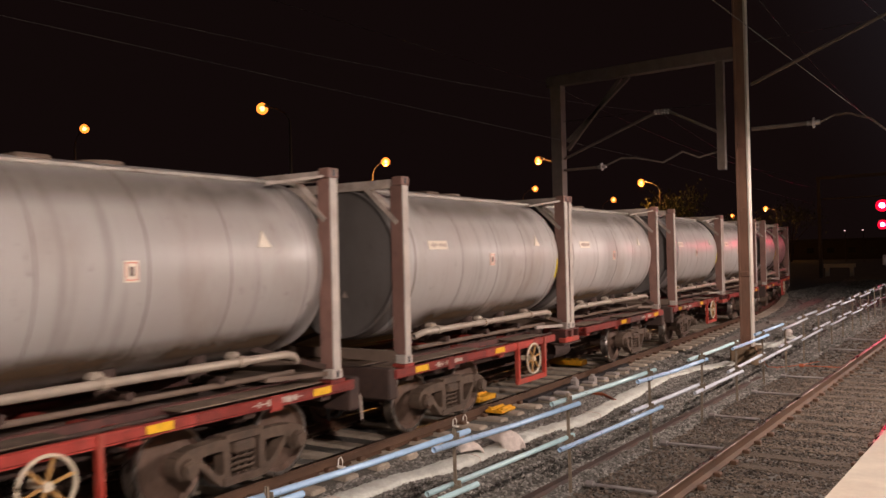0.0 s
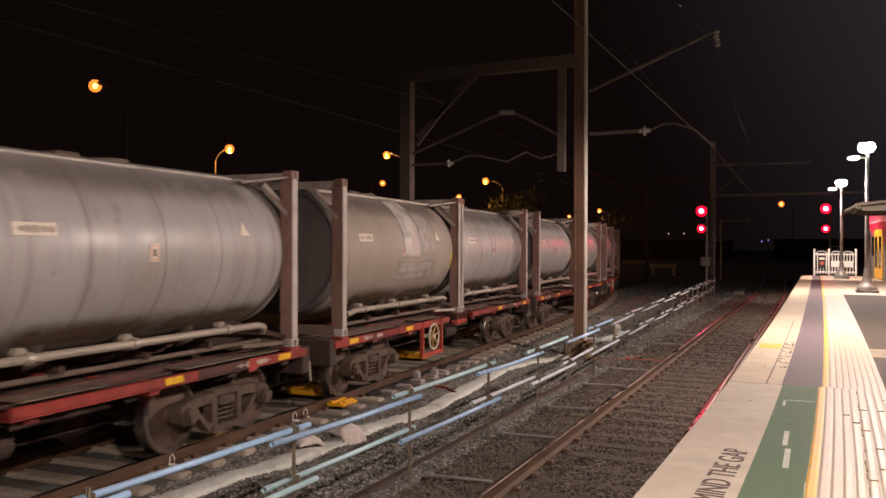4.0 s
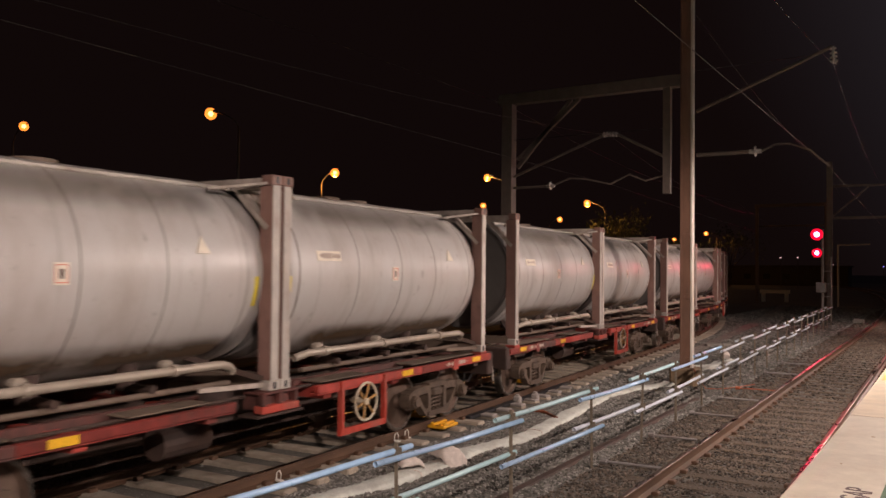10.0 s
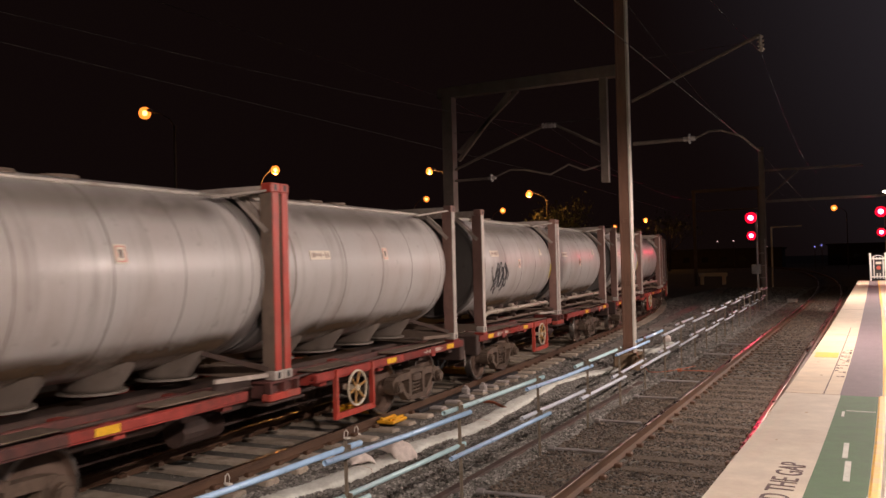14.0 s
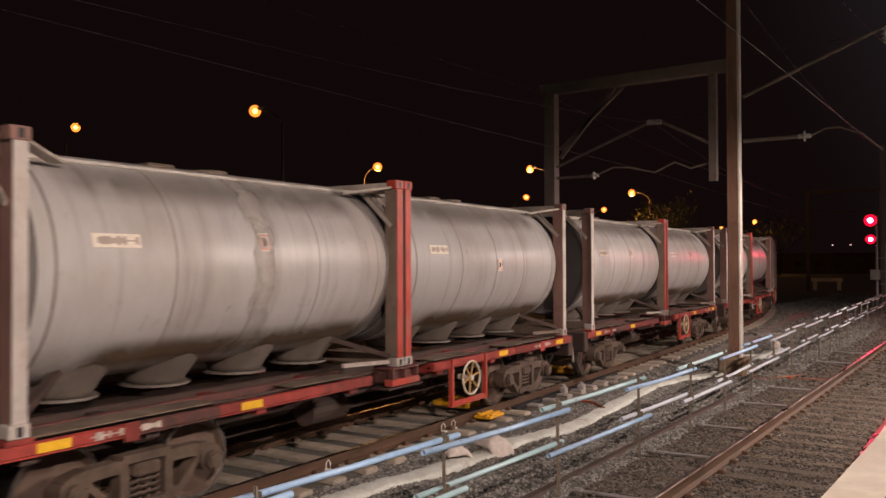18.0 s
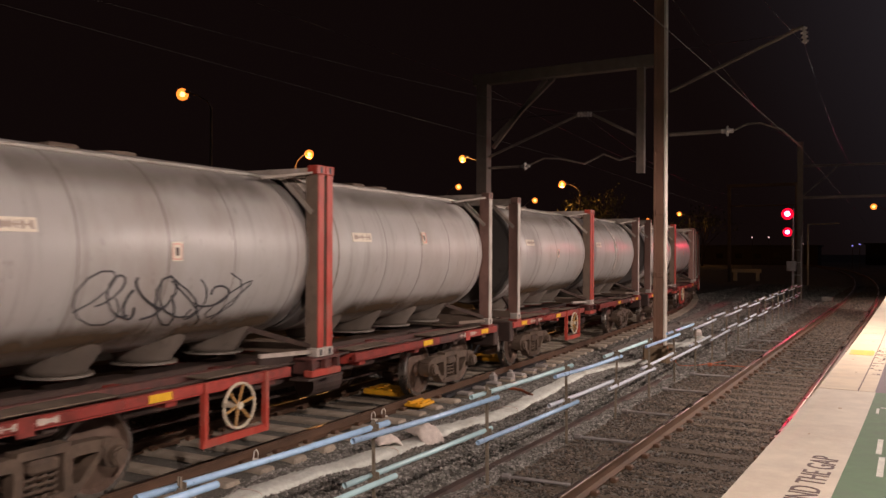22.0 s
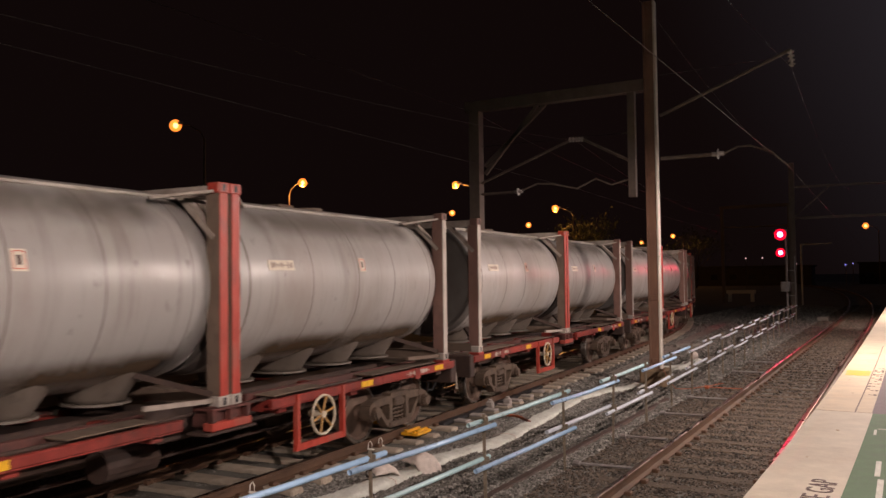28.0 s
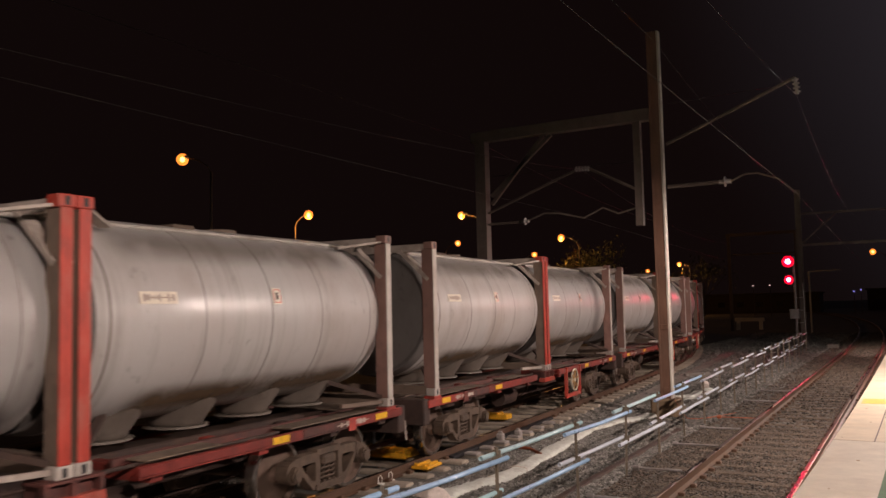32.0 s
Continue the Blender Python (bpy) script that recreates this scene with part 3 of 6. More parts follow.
def edge_x(y):
    """The platform's edge beside the near track."""
    return -0.99 + 0.21 * (1 - math.exp(-max(y - 3.5, 0) / 6.0)) + 0.0022 * max(y, 0)


def far_edge_x(y):
    """The platform's other edge; the island narrows towards its end."""
    return 3.62 - 0.075 * (y - 28.9)


END_Y = 47.0
YS = [-30, -15, -5, 0, 2.5, 4, 5, 6, 7, 8, 9.18]
YF = [9.18, 10, 11, 12, 13.5, 15, 17, 20, 24, 28, 34, 40, END_Y]


def lane(a, b, ys, z, material, name, label, thick=0.05):
    return sheet(name, [(edge_x(y) + a, edge_x(y) + b, y, z) for y in ys], material, "structure", label, "platform", thick)


sheet("platform_wall", [(edge_x(y) + 0.12, far_edge_x(y) - 0.1, y, PZ - 0.06) for y in YS + YF[1:]], M_PLATWALL, "structure", "grimy brick platform body below the paving", "platform", 1.3)
lane(0.0, 0.53, YS, PZ, M_COPING, "pavement", "pale cream painted concrete platform edge", 0.16)
lane(0.0, 0.52, YF, PZ, M_COPING_FAR, "pavement", "yellowed cream concrete platform edge", 0.16)
lane(0.53, 0.868, YS, PZ - 0.002, M_GREEN, "pavement", "dull green painted platform strip")
lane(0.52, 0.9, YF, PZ - 0.002, M_PURPLE, "pavement", "purple grey asphalt platform strip")
sheet("pavement", [(edge_x(y) + 1.48, far_edge_x(y) - 0.9, y, PZ - 0.003) for y in YS], M_GREEN, "structure", "dull green painted platform surface with white scuffs", "platform", 0.05)
sheet("pavement", [(edge_x(y) + 1.48, far_edge_x(y) - 0.9, y, PZ - 0.003) for y in YF], M_ASPHALT, "structure", "dark worn asphalt platform surface", "platform", 0.05)
sheet("pavement", [(far_edge_x(y) - 0.9, far_edge_x(y), y, PZ - 0.003) for y in YS + YF[1:]], M_COPING_FAR, "structure", "pale platform paving on the far side", "platform", 0.05)


def tactile(ys, a, b, ribs):
    """Cream ribbed tactile paving, as raised bars on a thin base."""
    rows = [(edge_x(y) + a, edge_x(y) + b, y, PZ + 0.001) for y in ys]
    base = sheet("tactile_paving", rows, M_TACTILE, "structure", "cream ribbed tactile paving with a worn yellow first row", "platform", 0.05)
    w = (b - a) / ribs
    for k in range(ribs):
        bm = bmesh.new()
        c = a + w * (k + 0.5)
        ring = []
        for y in ys:
            x = edge_x(y) + c
            ring.append([bm.verts.new((x + dx * w, y, PZ + z)) for dx, z in ((-0.47, 0.0015), (-0.24, 0.007), (0.24, 0.007), (0.47, 0.0015))])
        for p, q in zip(ring, ring[1:]):
            for i in range(3):
                bm.faces.new((p[i], p[i + 1], q[i + 1], q[i]))
        part("rib", bm, M_YELLOW if k == 0 else M_TACTILE, base)
    return base


tactile(YS, 0.868, 1.48, 9)
tactile(YF, 0.9, 1.48, 9)


def marking(name, label, items, material):
    """Flat painted bars: centre x, y, width, length."""
    bm = bmesh.new()
    for x, y, w, l in items:
        box(bm, (x, y, PZ + 0.001), (w, l, 0.003))
    return tagged(part(name, bm, material), label, "marking", kind="structure")


lettering = words("MIND THE GAP", 0.235, pose(-0.522, 5.44, PZ + 0.002, 0, 0, 87.5), M_LETTER, "lettering")
lettering.data.transform(Matrix.Diagonal((0.82, 1, 1, 1)))
tagged(lettering, "MIND THE GAP in dark worn capitals on the platform edge", "lettering", kind="structure")
bars, y = [], 10.5
while y < 13.4:
    l = random.uniform(0.05, 0.1)
    for k in range(3):
        if random.random() < 0.75:
            bars.append((edge_x(y) + 0.445 + 0.045 * (k - 1), y + l / 2, 0.035, l if k != 1 else l * 0.4))
    y += l + random.choice((0.05, 0.05, 0.18))
marking("lettering", "faded dark lettering along the cream platform edge", bars, M_LETTER)
marking("platform_line", "thin dark line along the platform edge", [(edge_x(9.3 + 0.22 * k) + 0.37, 9.3 + 0.22 * k, 0.012, 0.23) for k in range(38)], M_LETTER)
marking("platform_mark", "yellow painted patch on the platform edge", [(-0.6, 12.75, 0.3, 0.6)], M_YELLOW)
marking("platform_mark", "worn white stencil strokes on the green strip", [(-0.12, 8.28, 0.24, 0.025), (-0.26, 8.1, 0.022, 0.26), (-0.2, 6.62, 0.035, 0.5), (-0.175, 6.0, 0.038, 0.55), (-0.05, 5.2, 0.02, 0.4)], M_MARKWHITE)
marking("platform_mark", "small pale scuffs on the green platform paint", [(0.86 + random.uniform(0, 1.6), random.uniform(4.5, 8.8), random.uniform(0.02, 0.06), random.uniform(0.02, 0.08)) for _ in range(26)], M_MARKWHITE)
sheet("pavement", [(edge_x(y) + 1.46, far_edge_x(y) - 0.92, y, PZ + 0.0015) for y in (12.0, 13.0)], M_PATCHBAND, "structure", "pale patch strip across the dark platform", "platform", 0.01)
sheet("pavement", [(edge_x(y) + 1.46, far_edge_x(y) - 0.92, y, PZ + 0.0015) for y in (28.0, 34.0, 40, 46.8)], M_COPING, "structure", "pale concrete platform end", "platform", 0.01)
# worn joints and a long crack in the tactile paving
seams, y = [], 2.6
while y < 9.1:
    for k in range(3, 9):
        if random.random() < 0.12:
            seams.append((edge_x(y) + 0.868 + 0.068 * (k + 0.5), y + random.uniform(-0.015, 0.015), 0.05, random.uniform(0.004, 0.008)))
    y += 0.3
for k in range(34):
    y = 3.0 + 0.18 * k
    if random.random() < 0.55:
        seams.append((edge_x(y) + 0.868 + 0.068 * 5.0 + random.uniform(-0.005, 0.005), y, random.uniform(0.004, 0.009), random.uniform(0.06, 0.16)))
bm = bmesh.new()
for x, y, w, l in seams:
    box(bm, (x, y, PZ + 0.0085), (w, l, 0.012))
tagged(part("paving_crack", bm, M_CRACK), "dark cracks and joints in the cream tactile paving", "crack", kind="structure")
marking("platform_joint", "thin dark joints across the platform edge", [(edge_x(y) + 0.26, y, 0.52, 0.007) for y in (9.19, 15.9, 23.1, 31.2)], M_CRACK)
marking("platform_mark", "small dark spots and scuffs on the cream edge", [(edge_x(y) + random.uniform(0.05, 0.45), y, random.uniform(0.01, 0.03), random.uniform(0.01, 0.05)) for y in [3 + 1.27 * k for k in range(11)]], M_CRACK)

# ---- tank wagons ----
TANK_L = 5.4
R_TANK = 1.11
TANK_Z = 1.35


def tank_barrel(kind):
    h = TANK_L / 2
    half = [(0.085, 0.02), (0.088, 0.35), (0.095, 0.6), (0.105, 0.8), (0.11, 0.93), (0.105, 0.985), (0.07, 0.998), (0.065, 1.02), (0.13, 1.025), (0.2, 1.045), (0.3, 1.063), (0.38, 1.07)]
    half = [(a, r * R_TANK / 1.07) for a, r in half]
    bm = lathe_y([(-h + a, r) for a, r in half] + [(h - a, r) for a, r in half[::-1]], 56, (0, 0, TANK_Z))
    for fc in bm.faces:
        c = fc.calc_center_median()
        # End faces and the rear rim get the shaded colour.
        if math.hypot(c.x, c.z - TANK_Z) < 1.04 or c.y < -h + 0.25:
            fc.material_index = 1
    return bm


def plate_with_print(parent, name, y, z, w, h, red=False):
    """A flat decal hugging the barrel's side, with a ragged bar for print too small to read."""
    a = math.asin((z - TANK_Z) / R_TANK)
    m = Matrix.Translation((R_TANK * math.cos(a), y, z)) @ Matrix.Rotation(-a, 4, "Y")
    p = part(name, box(bmesh.new(), (0.004, 0, 0), (0.008, w, h), 0, m), M_PLATE, parent)
    if red:
        bm = bmesh.new()
        ring_plate(bm, [(-w * 0.42, -h * 0.42), (w * 0.42, -h * 0.42), (w * 0.42, h * 0.42), (-w * 0.42, h * 0.42)], 0.9, 0.006, 0.011)
        bmesh.ops.recalc_face_normals(bm, faces=bm.faces)
        bmesh.ops.transform(bm, matrix=m, verts=bm.verts)
        part("border", bm, M_PLACARDRED, p, "thin red border")
        part("print", box(bmesh.new(), (0.008, 0, 0), (0.006, w * 0.3, h * 0.44), 0, m), M_LETTER, p)
        return
    bm = bmesh.new()
    rows, x = [], -w * 0.42
    while x < w * 0.4:
        step = random.uniform(0.025, 0.08) * w
        t = random.choice((0.06, 0.2, 0.28, 0.32)) * h
        for xx in (x, x + step):
            rows.append([bm.verts.new(m @ Vector((0.011, xx, zz))) for zz in (-t, t)])
        x += step
    for a, b in zip(rows, rows[1:]):
        bm.faces.new((a[0], b[0], b[1], a[1]))
    part("print", bm, M_INK, p)


def curved_decal(parent, name, y, w, z0, z1, material, lift=0.004, rag=0.0):
    """A thin painted area wrapped on the barrel's side, between two heights."""
    bm = bmesh.new()
    a0, a1 = math.asin((z0 - TANK_Z) / R_TANK), math.asin(min(0.98, (z1 - TANK_Z) / R_TANK))
    rows = []
    for k in range(13):
        a = a0 + (a1 - a0) * k / 12
        r = R_TANK + lift
        off = rag * noise.noise((k * 0.6, y, 3))
        rows.append([bm.verts.new((rr * math.cos(a), yy, TANK_Z + rr * math.sin(a))) for rr, yy in ((r - lift - 0.002, y - w / 2 + off), (r, y - w / 2 + off), (r, y + w / 2 + off * 0.5), (r - lift - 0.002, y + w / 2 + off * 0.5))])
    for a, b in zip(rows, rows[1:]):
        for i in range(3):
            bm.faces.new((a[i], a[i + 1], b[i + 1], b[i]))
    return part(name, bm, material, parent, "", True)


def scrawl(parent, y0, z0, w, h, loops, seed):
    """Sprayed loops on the barrel, as thin bent strokes that spell nothing."""
    rng = random.Random(seed)
    for k in range(loops):
        c = y0 + w * (k + 0.5) / loops + rng.uniform(-0.04, 0.04)
        zc, turns, ph = z0 + h * rng.uniform(0.35, 0.65), rng.uniform(0.6, 1.7), rng.uniform(0, 6.3)
        ry, rz = w / loops * rng.uniform(0.5, 1.3), h * rng.uniform(0.25, 0.55)
        pts = []
        for i in range(15):
            u = i / 14
            yy = c + ry * math.sin(ph + 6.3 * turns * u) + (u - 0.5) * w / loops
            zz = zc + rz * math.cos(ph * 1.7 + 6.3 * turns * u * 0.8) + (0.5 - u) * h * 0.3
            a = math.asin(max(-0.95, min(0.95, (zz - TANK_Z) / R_TANK)))
            pts.append(((R_TANK + 0.002) * math.cos(a), yy, TANK_Z + (R_TANK + 0.002) * math.sin(a)))
        part("scrawl", tube(bmesh.new(), pts, rng.uniform(0.009, 0.017), 4), M_SCRAWL, parent, "black sprayed scrawl")


def tank_container(kind, inner, look_of="", low=False):
    """A tank in an open corner-post frame. kind: 'pipe' (discharge pipe along the foot) or 'cone' (four discharge cones).
    inner: the end that faces the wagon's other tank."""
    top, w = 2.5, 1.22
    label = {"pipe": "weathered grey cylindrical tank in an open frame, pipe along its foot", "cone": "grey cylindrical tank with four discharge cones"}[kind]
    if look_of == "tan":
        label = "dusty tan tank with a wiped pale patch in an open frame"
    elif look_of == "tag":
        label = "weathered grey tank with black sprayed scrawl in an open frame" if kind == "pipe" else "grey tank with black sprayed scrawl and four discharge cones"
    elif look_of == "pale":
        label = "grey cylindrical tank with a pale streak and discharge cones"
    ob = thing("tank_container", label, "tank container", "tank containers on the train")
    rng = random.Random(kind + str(inner) + look_of)
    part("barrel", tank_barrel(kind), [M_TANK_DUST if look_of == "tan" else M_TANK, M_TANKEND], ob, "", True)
    for y, wide in ((-2.24, 0.02), (-0.98, 0.01), (0.12, 0.012), (1.12, 0.009), (2.27, 0.007)):
        bm = lathe_y([(-wide, R_TANK - 0.02), (-wide * 0.7, R_TANK + 0.002), (wide * 0.7, R_TANK + 0.002), (wide, R_TANK - 0.02)], 56, (0, y, TANK_Z))
        part("weld_band", bm, M_BAND, ob, "", True)
    for ey in (-1, 1):
        y = ey * (TANK_L / 2 - 0.085)
        for ex in (-1, 1):
            red = kind == "cone" and ey == inner
            material = M_FRAMERED if red else M_FRAMEGREY
            part("post", bbox((ex * (w - 0.117), y, top / 2), (0.2, 0.11, top - 0.24), 0.008), M_FRAMEBROWN if red else M_FRAMEROSE, ob)
            part("post_flange", bbox((ex * (w - 0.008), y, top / 2), (0.018, 0.13, top - 0.24), 0.005), material, ob, "bright red worn post flange" if red else "")
            if ey == 1:
                part("bottom_strut", bbeam((ex * (w - 0.1), y - ey * 0.08, 0.07), (ex * (w - 0.22), y - ey * 0.95, 0.1), 0.05, 0.05), M_FRAMEPALE if inner == 1 else M_FRAMEBROWN, ob)
            for z in (0.06, top - 0.06):
                bm = bbox((ex * (w - 0.08), y, z), (0.165, 0.18, 0.118), 0.01)
                cc = part("corner_casting", bm, (M_FRAMERED if red else M_FRAMEROSE) if z > 1 else M_FRAMEGREY, ob)
                part("slot", bbox((ex * (w + 0.003), y, z), (0.004, 0.05, 0.08)), M_BLACK, cc)
        part("top_beam", bbeam((-w + 0.17, y, top - 0.09), (w - 0.17, y, top - 0.09), 0.1, 0.12), M_FRAMEPALE, ob)
        part("bottom_beam", bbeam((-w + 0.17, y, 0.09), (w - 0.17, y, 0.09), 0.12, 0.14), M_FRAMEBROWN, ob)
        for ex in (-1, 1):
            part("corner_brace", bbeam((ex * (w - 0.1), y, top - 0.62), (ex * (w - 0.62), y, top - 0.13), 0.06, 0.15, (0, 1, 0)), M_FRAMEPALE, ob)
            part("top_strut", bbeam((ex * (w - 0.12), y - ey * 0.06, top - 0.1), (ex * 0.72, y - ey * 0.62, top - 0.2), 0.13, 0.03), M_FRAMEPALE, ob)
            part("saddle_brace", bbeam((ex * (w - 0.14), y - ey * 0.06, 0.14), (ex * 0.55, y - ey * 0.75, 0.42), 0.08, 0.06), M_WAGONDARK, ob)
    for ex in (-1, 1):
        part("walkway_rail", brod((ex * 0.5, -TANK_L / 2 + 0.12, top - 0.14), (ex * 0.5, TANK_L / 2 - 0.12, top - 0.14), 0.024, 6), M_FRAMEGREY, ob)
        for y in (-1.6, 0.0, 1.6):
            part("walkway_bracket", bbox((ex * 0.5, y, top - 0.175), (0.04, 0.06, 0.07)), M_FRAMEGREY, ob)
    bm = bmesh.new()
    bmesh.ops.create_cone(bm, cap_ends=True, segments=20, radius1=0.26, radius2=0.24, depth=0.1, matrix=Matrix.Translation((0, 0.35, top - 0.075)))
    part("manhole", bm, M_FRAMEBROWN, ob)
    part("valve_box", bbox((0.05, -0.5, top - 0.075), (0.5, 0.36, 0.09), 0.03), M_FRAMEBROWN, ob)
    zp = rng.choice((1.6, 1.62, 1.5))
    plate_with_print(ob, "name_plate", -1.64, zp - 0.02, 0.5, 0.13)
    plate_with_print(ob, "placard", -0.08 if kind == "pipe" else 0.22, zp - (0.25 if kind == "pipe" or low else 0.0), 0.15, 0.2, True)
    if kind == "pipe":
        bm = tube(bmesh.new(), [(1.08, -2.3, 0.32), (1.13, -2.1, 0.37), (1.13, 1.85, 0.37), (1.11, 2.0, 0.33), (1.0, 2.15, 0.26)], 0.046, 10)
        part("discharge_pipe", bm, M_PIPEGREY, ob, "", True)
        part("lower_pipe", tube(bmesh.new(), [(0.85, -1.9, 0.12), (0.9, 2.2, 0.12)], 0.032, 8), M_FRAMEBROWN, ob, "", True)
        for y in (-1.75, -0.4, 1.2):
            bm = bbox((1.0, y, 0.42), (0.14, 0.14, 0.09), 0.03)
            rod(bm, (1.13, y - 0.04, 0.37), (1.13, y + 0.04, 0.37), 0.062, 12)
            part("pipe_bracket", bm, M_PIPEGREY, ob)
        for y in (-1.2, 0.0, 1.1):
            bm = rod(bmesh.new(), (0.55, y, 0.42), (0.55, y, 0.14), 0.1, 12)
            rod(bm, (0.55, y, 0.18), (0.95, y, 0.18), 0.045, 8)
            part("outlet_valve", bm, M_WAGONDARK, ob)
        a = math.asin(0.28 / R_TANK)
        mm = Matrix.Translation((R_TANK * math.cos(a), 1.6, 1.65)) @ Matrix.Rotation(-a, 4, "Y")
        bm = bmesh.new()
        vs = [bm.verts.new(mm @ Vector(p)) for p in ((0.008, -0.1, -0.09), (0.008, 0.1, -0.09), (0.008, 0, 0.1), (-0.004, -0.1, -0.09), (-0.004, 0.1, -0.09), (-0.004, 0, 0.1))]
        for q in ((0, 1, 2), (3, 5, 4), (0, 3, 4, 1), (1, 4, 5, 2), (2, 5, 3, 0)):
            bm.faces.new([vs[i] for i in q])
        part("warning_triangle", bm, M_PLATE, ob)
        strip = curved_decal(ob, "yellow_strip", 2.42 if inner == 1 else -2.42, 0.06, 0.98, 1.32, M_YELLOWTAPE, 0.004)
        strip.location.x = -0.004
    else:
        for y in (-1.58, -0.46, 0.7, 1.82):
            bm = bmesh.new()
            n, rows = 24, []
            for rr, z in ((0.6, 0.5), (0.46, 0.3), (0.36, 0.17), (0.34, 0.12), (0.2, 0.115)):
                rows.append([bm.verts.new((0.1 + rr * math.cos(2 * math.pi * k / n), y + 0.86 * rr * math.sin(2 * math.pi * k / n), z)) for k in range(n)])
            for a, b in zip(rows, rows[1:]):
                for k in range(n):
                    bm.faces.new((a[k], a[(k + 1) % n], b[(k + 1) % n], b[k]))
            bm.faces.new(rows[-1])
            bmesh.ops.recalc_face_normals(bm, faces=bm.faces)
            cone = part("discharge_cone", bm, M_TANKGRIME, ob, "grime-caked discharge cone", True)
            ring = brod((0.1, y, 0.09), (0.1, y, 0.115), 0.4, 24)
            bmesh.ops.scale(ring, vec=(1, 0.88, 1), space=Matrix.Translation((-0.1, -y, 0)), verts=ring.verts)
            part("flange", ring, M_BAND, cone, "pale worn flange")
    # Grime along the barrel's foot, with its underside shade painted in.
    curved_decal(ob, "grime", 0.3, 4.4, TANK_Z - 1.04, TANK_Z - 0.64, M_GRIMESHADE, 0.012)
    # Brown film that darkens the barrel's upper side, thinning to its edges.
    curved_decal(ob, "dust_film", 0.0, 4.3, TANK_Z + 0.55, TANK_Z + 1.05, M_TOPFILM, 0.009)
    if look_of == "tan":
        curved_decal(ob, "wiped_patch", 0.3, 0.8, 1.15, 2.4, M_PALEPATCH, 0.014, 0.15)
        curved_decal(ob, "wiped_patch", 1.12, 0.85, 1.2, 2.2, M_PALEFILM, 0.012, 0.1)
        curved_decal(ob, "wiped_patch", 0.6, 2.0, 0.75, 1.2, M_PALEFILM, 0.013, 0.15)
    elif look_of == "pale":
        curved_decal(ob, "pale_streak", 0.2, 0.3, 0.6, 2.45, M_PALEFILM, 0.014, 0.3)
    elif look_of == "tag" and kind == "pipe":
        scrawl(ob, -1.75, 0.85, 0.85, 0.5, 9, 3)
    elif look_of == "tag":
        scrawl(ob, -0.85, 0.66, 2.1, 0.46, 9, 5)
    # writing on the rear end
    y = -(TANK_L / 2 - 0.085)

    def on_head(x, z, w2, h2):
        return bbox((x, y + 0.03 * (x * x + (z - TANK_Z) ** 2) + 0.018, z), (w2, 0.05, h2))

    part("end_print", on_head(-0.25, 1.98, 0.42, 0.06), M_LETTER, ob)
    for z in (1.79, 1.72, 1.65, 1.58):
        part("end_print", on_head(-0.28 + rng.uniform(-0.02, 0.02), z, 0.14, 0.035), M_LETTER, ob)
        part("end_print", on_head(-0.05, z, rng.uniform(0.14, 0.2), 0.035), M_LETTER, ob)
    part("hazard_panel", on_head(-0.14, 1.24, 0.1, 0.34), M_YELLOWTAPE, ob, "yellow hazard panel")
    for x in (-0.08, 0.14):
        bm = brod((x, y + 0.1, 0.9), (x, y - 0.006, 0.9), 0.06, 3)
        part("end_label", bm, M_INK, ob, "small faded triangular label")
    return ob


def ring_plate(bm, outer, k, x0, x1):
    """A flat cast plate with one opening: outer corners (y, z), the opening shrunk to k about their middle."""
    pts = []
    n = len(outer)
    for i in range(n):
        p, c, q = Vector(outer[i - 1]), Vector(outer[i]), Vector(outer[(i + 1) % n])
        pts += [c.lerp(p, 0.22), c.lerp(p, 0.06).lerp(c.lerp(q, 0.06), 0.5), c.lerp(q, 0.22)]
    mid = sum(pts, Vector((0, 0))) / len(pts)
    loops = [[bm.verts.new((x, *(mid + (p - mid) * f))) for p in pts] for x, f in ((x0, 1), (x1, 1), (x1, k), (x0, k))]
    for a, b in zip(loops, loops[1:] + loops[:1]):
        for i in range(len(pts)):
            bm.faces.new((a[i], a[(i + 1) % len(pts)], b[(i + 1) % len(pts)], b[i]))


